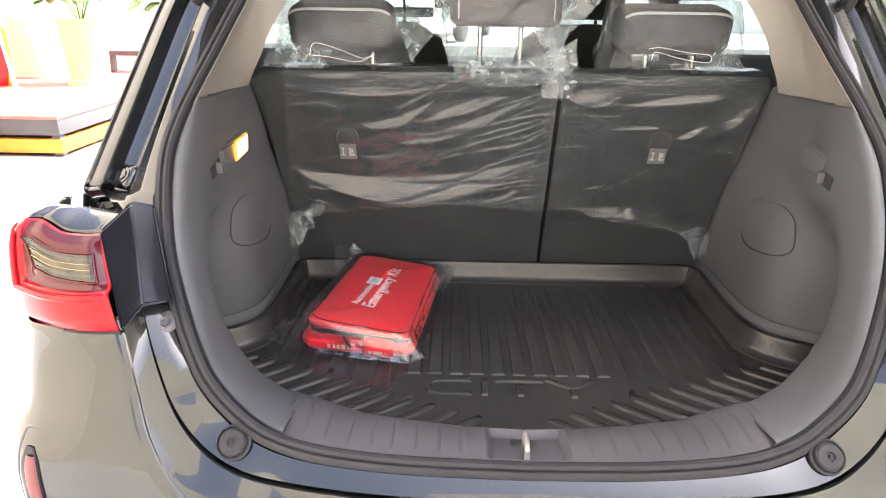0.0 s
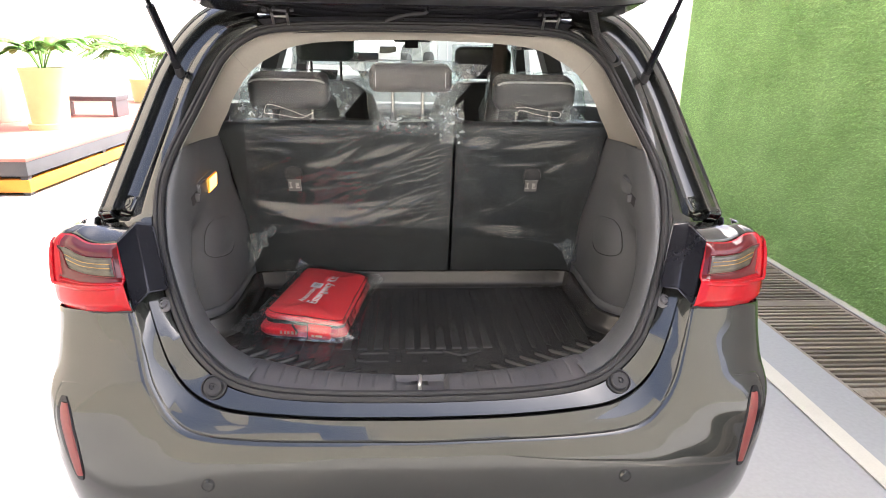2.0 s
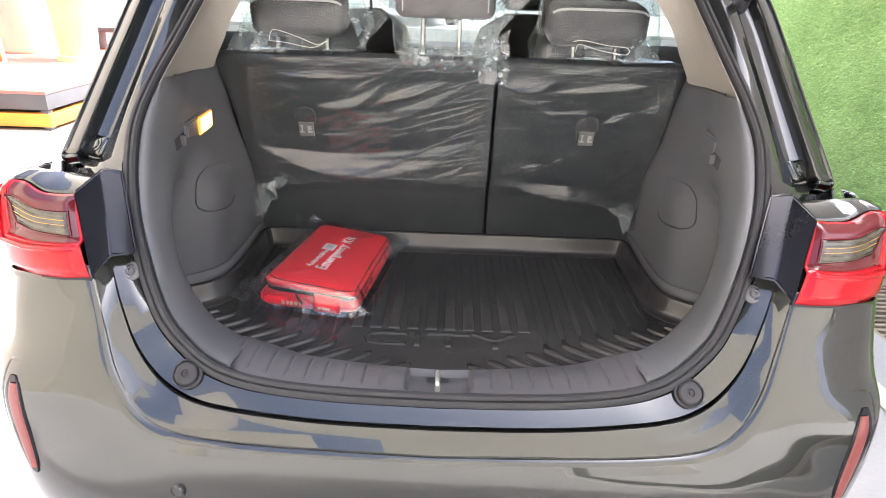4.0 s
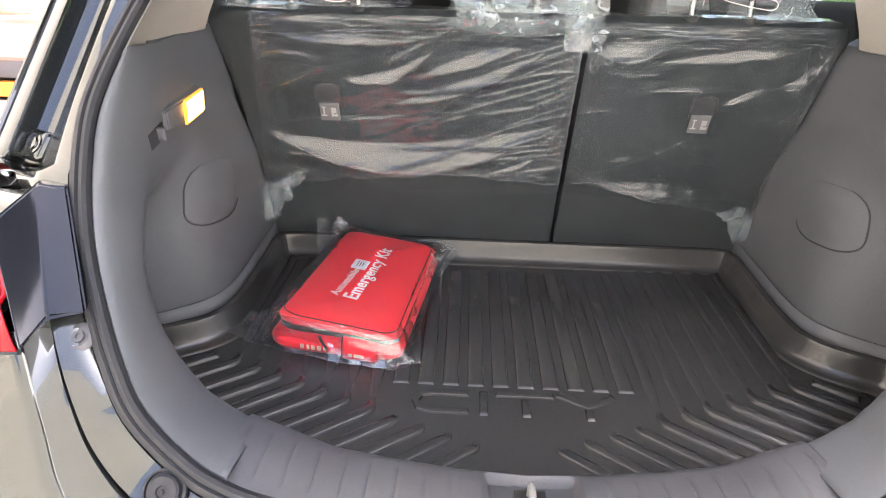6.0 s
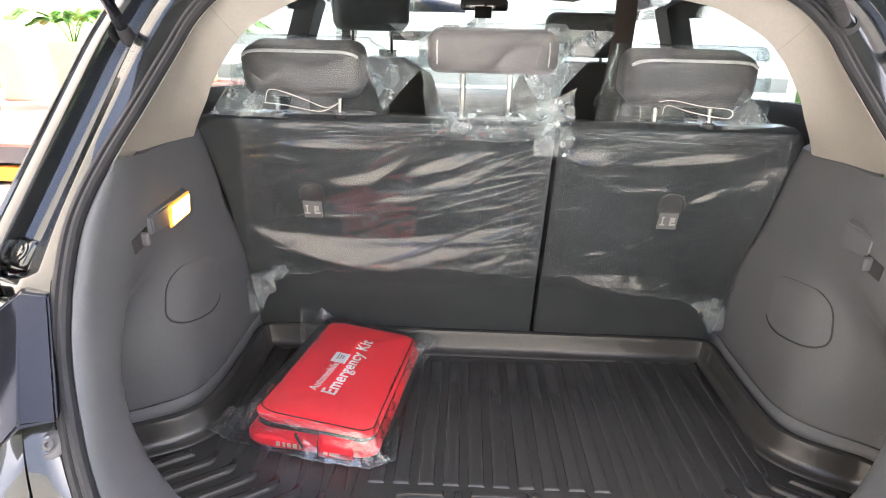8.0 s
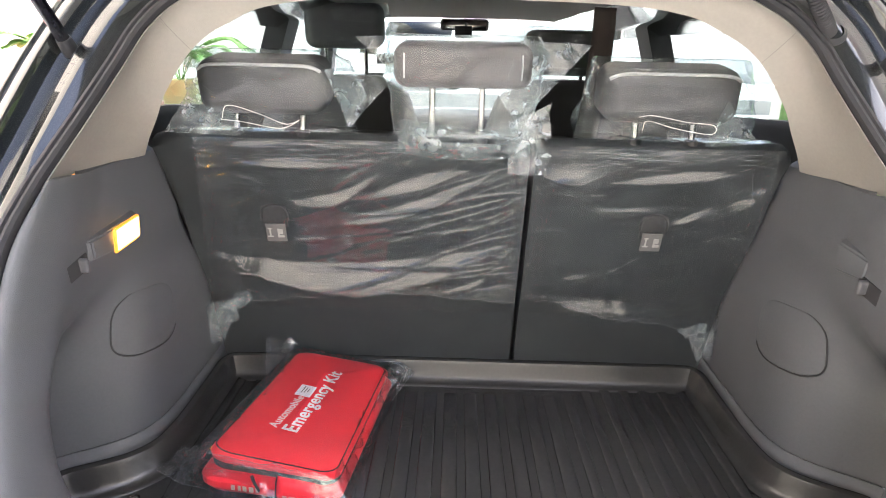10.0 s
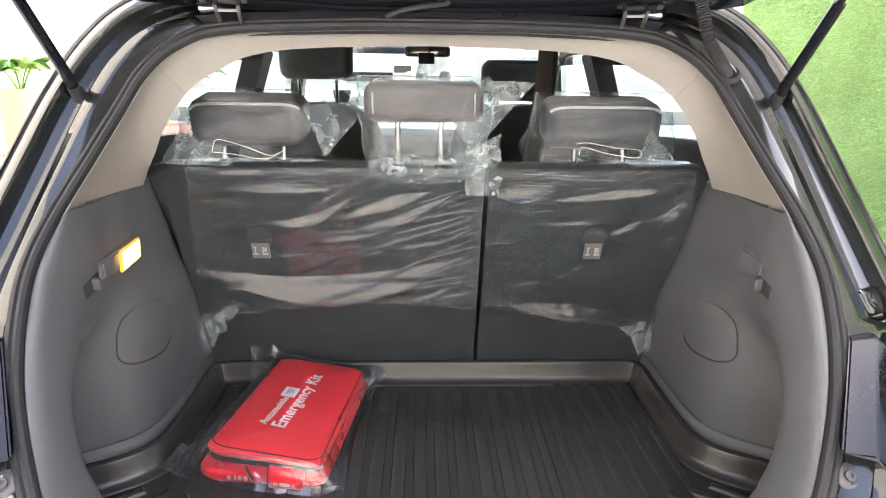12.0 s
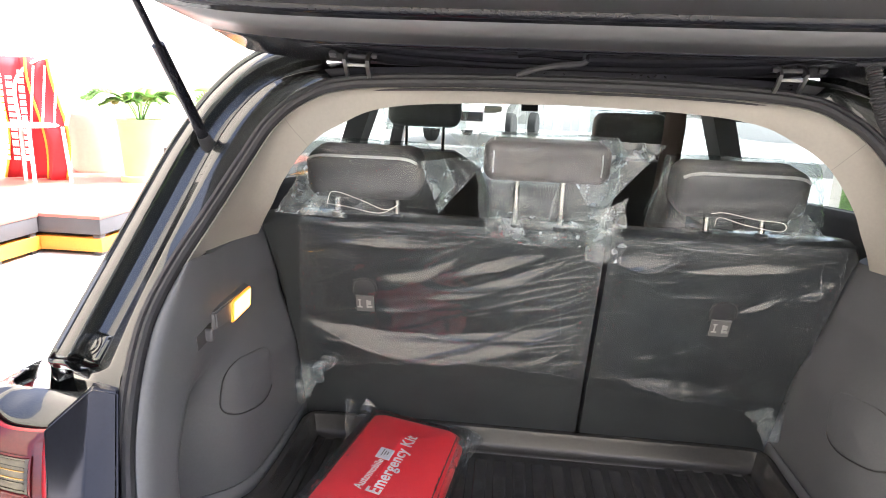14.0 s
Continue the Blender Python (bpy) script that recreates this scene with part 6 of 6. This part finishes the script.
def deck_stage(x0, x1, y0, y1):
    """A low timber stage: red top, grey edge board, a gap on posts with a near-black core painted as its shade, then a
    painted lower board.
    """
    cx, cy, w, d = (x0 + x1) / 2, (y0 + y1) / 2, x1 - x0, y1 - y0
    deck = thing("deck", "raised red deck with grey and orange edge boards", "deck", "deck stages", (cx, cy, .43))
    part("deck_top", block((w, d, .022), (0, 0, .242), .004), DECK_RED, deck, "red deck surface")
    part("edge_board", block((w - .01, d - .01, .098), (0, 0, .182), .004), DECK_GREY, deck, "dark grey deck edge board")
    part("lower_board", block((w - .004, d - .004, .085), (0, 0, .066), .004), DECK_ORANGE, deck, "orange painted lower board")
    part("gap_shade_core", block((w - .12, d - .12, .20), (0, 0, .10), 0), GAP_SHADE, deck, "near-black block painted as the shade under the deck")
    for sx in (-1, 1):
        for k in range(5):
            part("deck_post", block((.05, .05, .13), (sx * (w / 2 - .04), -d / 2 + .04 + (d - .08) * k / 4, .065), .003), DECK_GREY, deck)


deck_stage(-7.6, -2.56, 2.93, 7.4)
deck_stage(-7.4, -2.96, 1.70, 2.925)
bench = thing("low_bench", "low dark grey timber bench on the deck", "bench", at=(-3.3, 5.5, .683))
part("bench_top", block((.62, .30, .045), (0, 0, .185), .005), DECK_GREY, bench)
for dx in (-.28, .28):
    part("bench_leg", block((.045, .28, .165), (dx, 0, .0825), .004), DECK_GREY, bench)


def pot_plant(x, y, z, r, h, seed, spread):
    rnd = random.Random(seed)
    pot = thing("plant_pot", "pale green ceramic pot with a leafy plant on the deck", "plant pot", "plant pots", (x, y, z))
    part("pot", lathe([(0, 0), (r * .98, 0), (r * .99, .045), (r * .95, .05), (r * .80, .05), (r * .82, .07), (r * .97, h * .9), (r * 1.0, h * .93), (r * 1.02, h), (r * .93, h), (r * .9, h * .92), (0, h * .9)], 28), POT, pot)
    part("soil", lathe([(0, h * .93), (r * .9, h * .925)], 20), SOIL, pot)
    stems, leaves = bmesh.new(), bmesh.new()
    for k in range(11):
        a, ln = rnd.uniform(0, 6.28), rnd.uniform(.5, 1.0) * spread
        d = Vector((math.cos(a), math.sin(a), 0))
        pts = spline([(0, 0, h * .9), d * ln * .3 + Vector((0, 0, h + ln * .45)), d * ln * .7 + Vector((0, 0, h + ln * .62)), d * ln + Vector((0, 0, h + ln * .5))], 6)
        tube(pts, .006, 5, stems)
        for i in range(7, len(pts)):
            for sgn in (-1, 1):
                q, t = pts[i], (pts[i] - pts[i - 1]).normalized()
                sd = t.cross(Vector((0, 0, 1))).normalized() * sgn
                L = ln * .28 * rnd.uniform(.7, 1.1)
                tip = q + sd * L + t * L * .5 - Vector((0, 0, L * .25))
                m1, m2 = q.lerp(tip, .5) + t * .03 + Vector((0, 0, .015)), q.lerp(tip, .5) - t * .03
                leaves.faces.new([leaves.verts.new(p) for p in (q, m1, tip, m2)])
    part("stem", stems, LEAF, pot, "green leaf stalks")
    part("foliage", leaves, LEAF, pot, "green divided leaves", solid=0.001)


pot_plant(-3.2, 4.5, .683, .186, .52, 5, .42)
pot_plant(-3.35, 7.2, .42, .24, .55, 15, .95)
planter = thing("cream_planter", "large pale cream planter standing behind the green pot", "planter", at=(-3.95, 5.0, .683))
part("planter_body", lathe([(0, 0), (.20, 0), (.22, .03), (.27, .46), (.285, .50), (.285, .53), (.265, .53), (.255, .47), (0, .46)], 28), CREAM, planter)

banner = thing("red_banner", "red fabric banner with yellow edges and white illegible print", "banner", at=(-4.0, 4.25, .683))
part("cloth", grid([[(.26 * u + .04 * math.sin(5 * v), .04 * math.sin(7 * u + 3 * v), .003 + .98 * v) for u in (-1 + k / 8 for k in range(17))] for v in (j / 12 for j in range(13))]), RED_FABRIC, banner, "red cloth", solid=0.004)
for u in (-.98, .30, .98):
    part("yellow_edge", grid([[(.26 * u + .04 * math.sin(5 * v) + d, .04 * math.sin(7 * u + 3 * v) - .008, .004 + .97 * v) for d in (-.012, .012)] for v in (j / 12 for j in range(13))]), YELLOW_TRIM, banner, "yellow sewn edge", solid=0.003)
rnd = random.Random(4)
for col, (px, w) in enumerate(((-.19, .05), (-.10, .055), (.01, .05))):
    z = .16
    while z < .84:
        h = rnd.uniform(.025, .055)
        part("print_bar", block((w, .004, h), (px, -.062 - .006 * col, z + h / 2), 0), WHITE_INK, banner, "white print bar")
        z += h + .014
chair = thing("garden_chair", "white metal garden chair on the deck", "chair", at=(-3.82, 3.95, .683))
for dx in (-.2, .2):
    for dy in (-.2, .2):
        part("leg", tube([(dx, dy, 0), (dx * .9, dy * .9, .45)], .014, 8), WHITE_METAL, chair)
part("seat", lathe([(0, .45), (.22, .45), (.235, .46), (.22, .475), (0, .475)], 24), WHITE_METAL, chair)
part("backrest", tube(spline([(-.2, .2, .46), (-.24, .26, .8), (0, .3, .98), (.24, .26, .8), (.2, .2, .46)], 8), .014, 8), WHITE_METAL, chair)
for dx in (-.1, 0, .1):
    part("back_bar", tube([(dx, .2, .47), (dx, .29, .92)], .009, 8), WHITE_METAL, chair)


def far_car(x, y, z, turn):
    c = thing("white_car", "white car parked far ahead facing the hatchback", "car", at=(x, y, z))
    c.rotation_euler = (0, 0, radians(turn))
    prof = [(0.0, .28), (0, .62), (.15, .72), (.9, .86), (1.5, 1.38), (2.9, 1.42), (3.7, .95), (4.2, .9), (4.25, .3)]
    bm = grid([[(w * (1 - (.12 if zz > .95 else 0)), yy, zz) for yy, zz in prof] for w in (-.86, -.84, -.6, 0, .6, .84, .86)])
    bmesh.ops.holes_fill(bm, edges=bm.edges)
    body = part("body", bm, WHITE_CAR, c, "white painted body")
    part("windscreen", grid([[(-.66, .98, .93), (-.62, 1.46, 1.345)], [(.66, .98, .93), (.62, 1.46, 1.345)]]), BLACK_GLOSS, c, "dark windscreen", solid=0.004)
    part("grille", block((.9, .03, .16), (0, -.01, .52), .01), BLACK_GLOSS, c, "black grille")
    for s in (-1, 1):
        part("headlamp", block((.32, .12, .13), (s * .62, .04, .66), .03, (0, 0, s * 12)), CLEAR_LENS, c, "clear headlamp")
        for yy in (.8, 3.4):
            part("wheel", lathe([(0, -.09), (.28, -.09), (.3, -.07), (.3, .07), (.28, .09), (0, .09)], 24, pose(s * .78, yy, .3, 0, 90, 0)), TYRE, c, "black wheel")


far_car(-1.0, 10.9, .675, -12)
rail = thing("balustrade", "white railing on the far forecourt", "railing", at=(2.2, 14, .675))
part("top_rail", block((5, .05, .05), (0, 0, .95), .005), WHITE_METAL, rail)
for k in range(26):
    part("baluster", tube([(-2.5 + .2 * k, 0, 0), (-2.5 + .2 * k, 0, .95)], .012, 6), WHITE_METAL, rail)
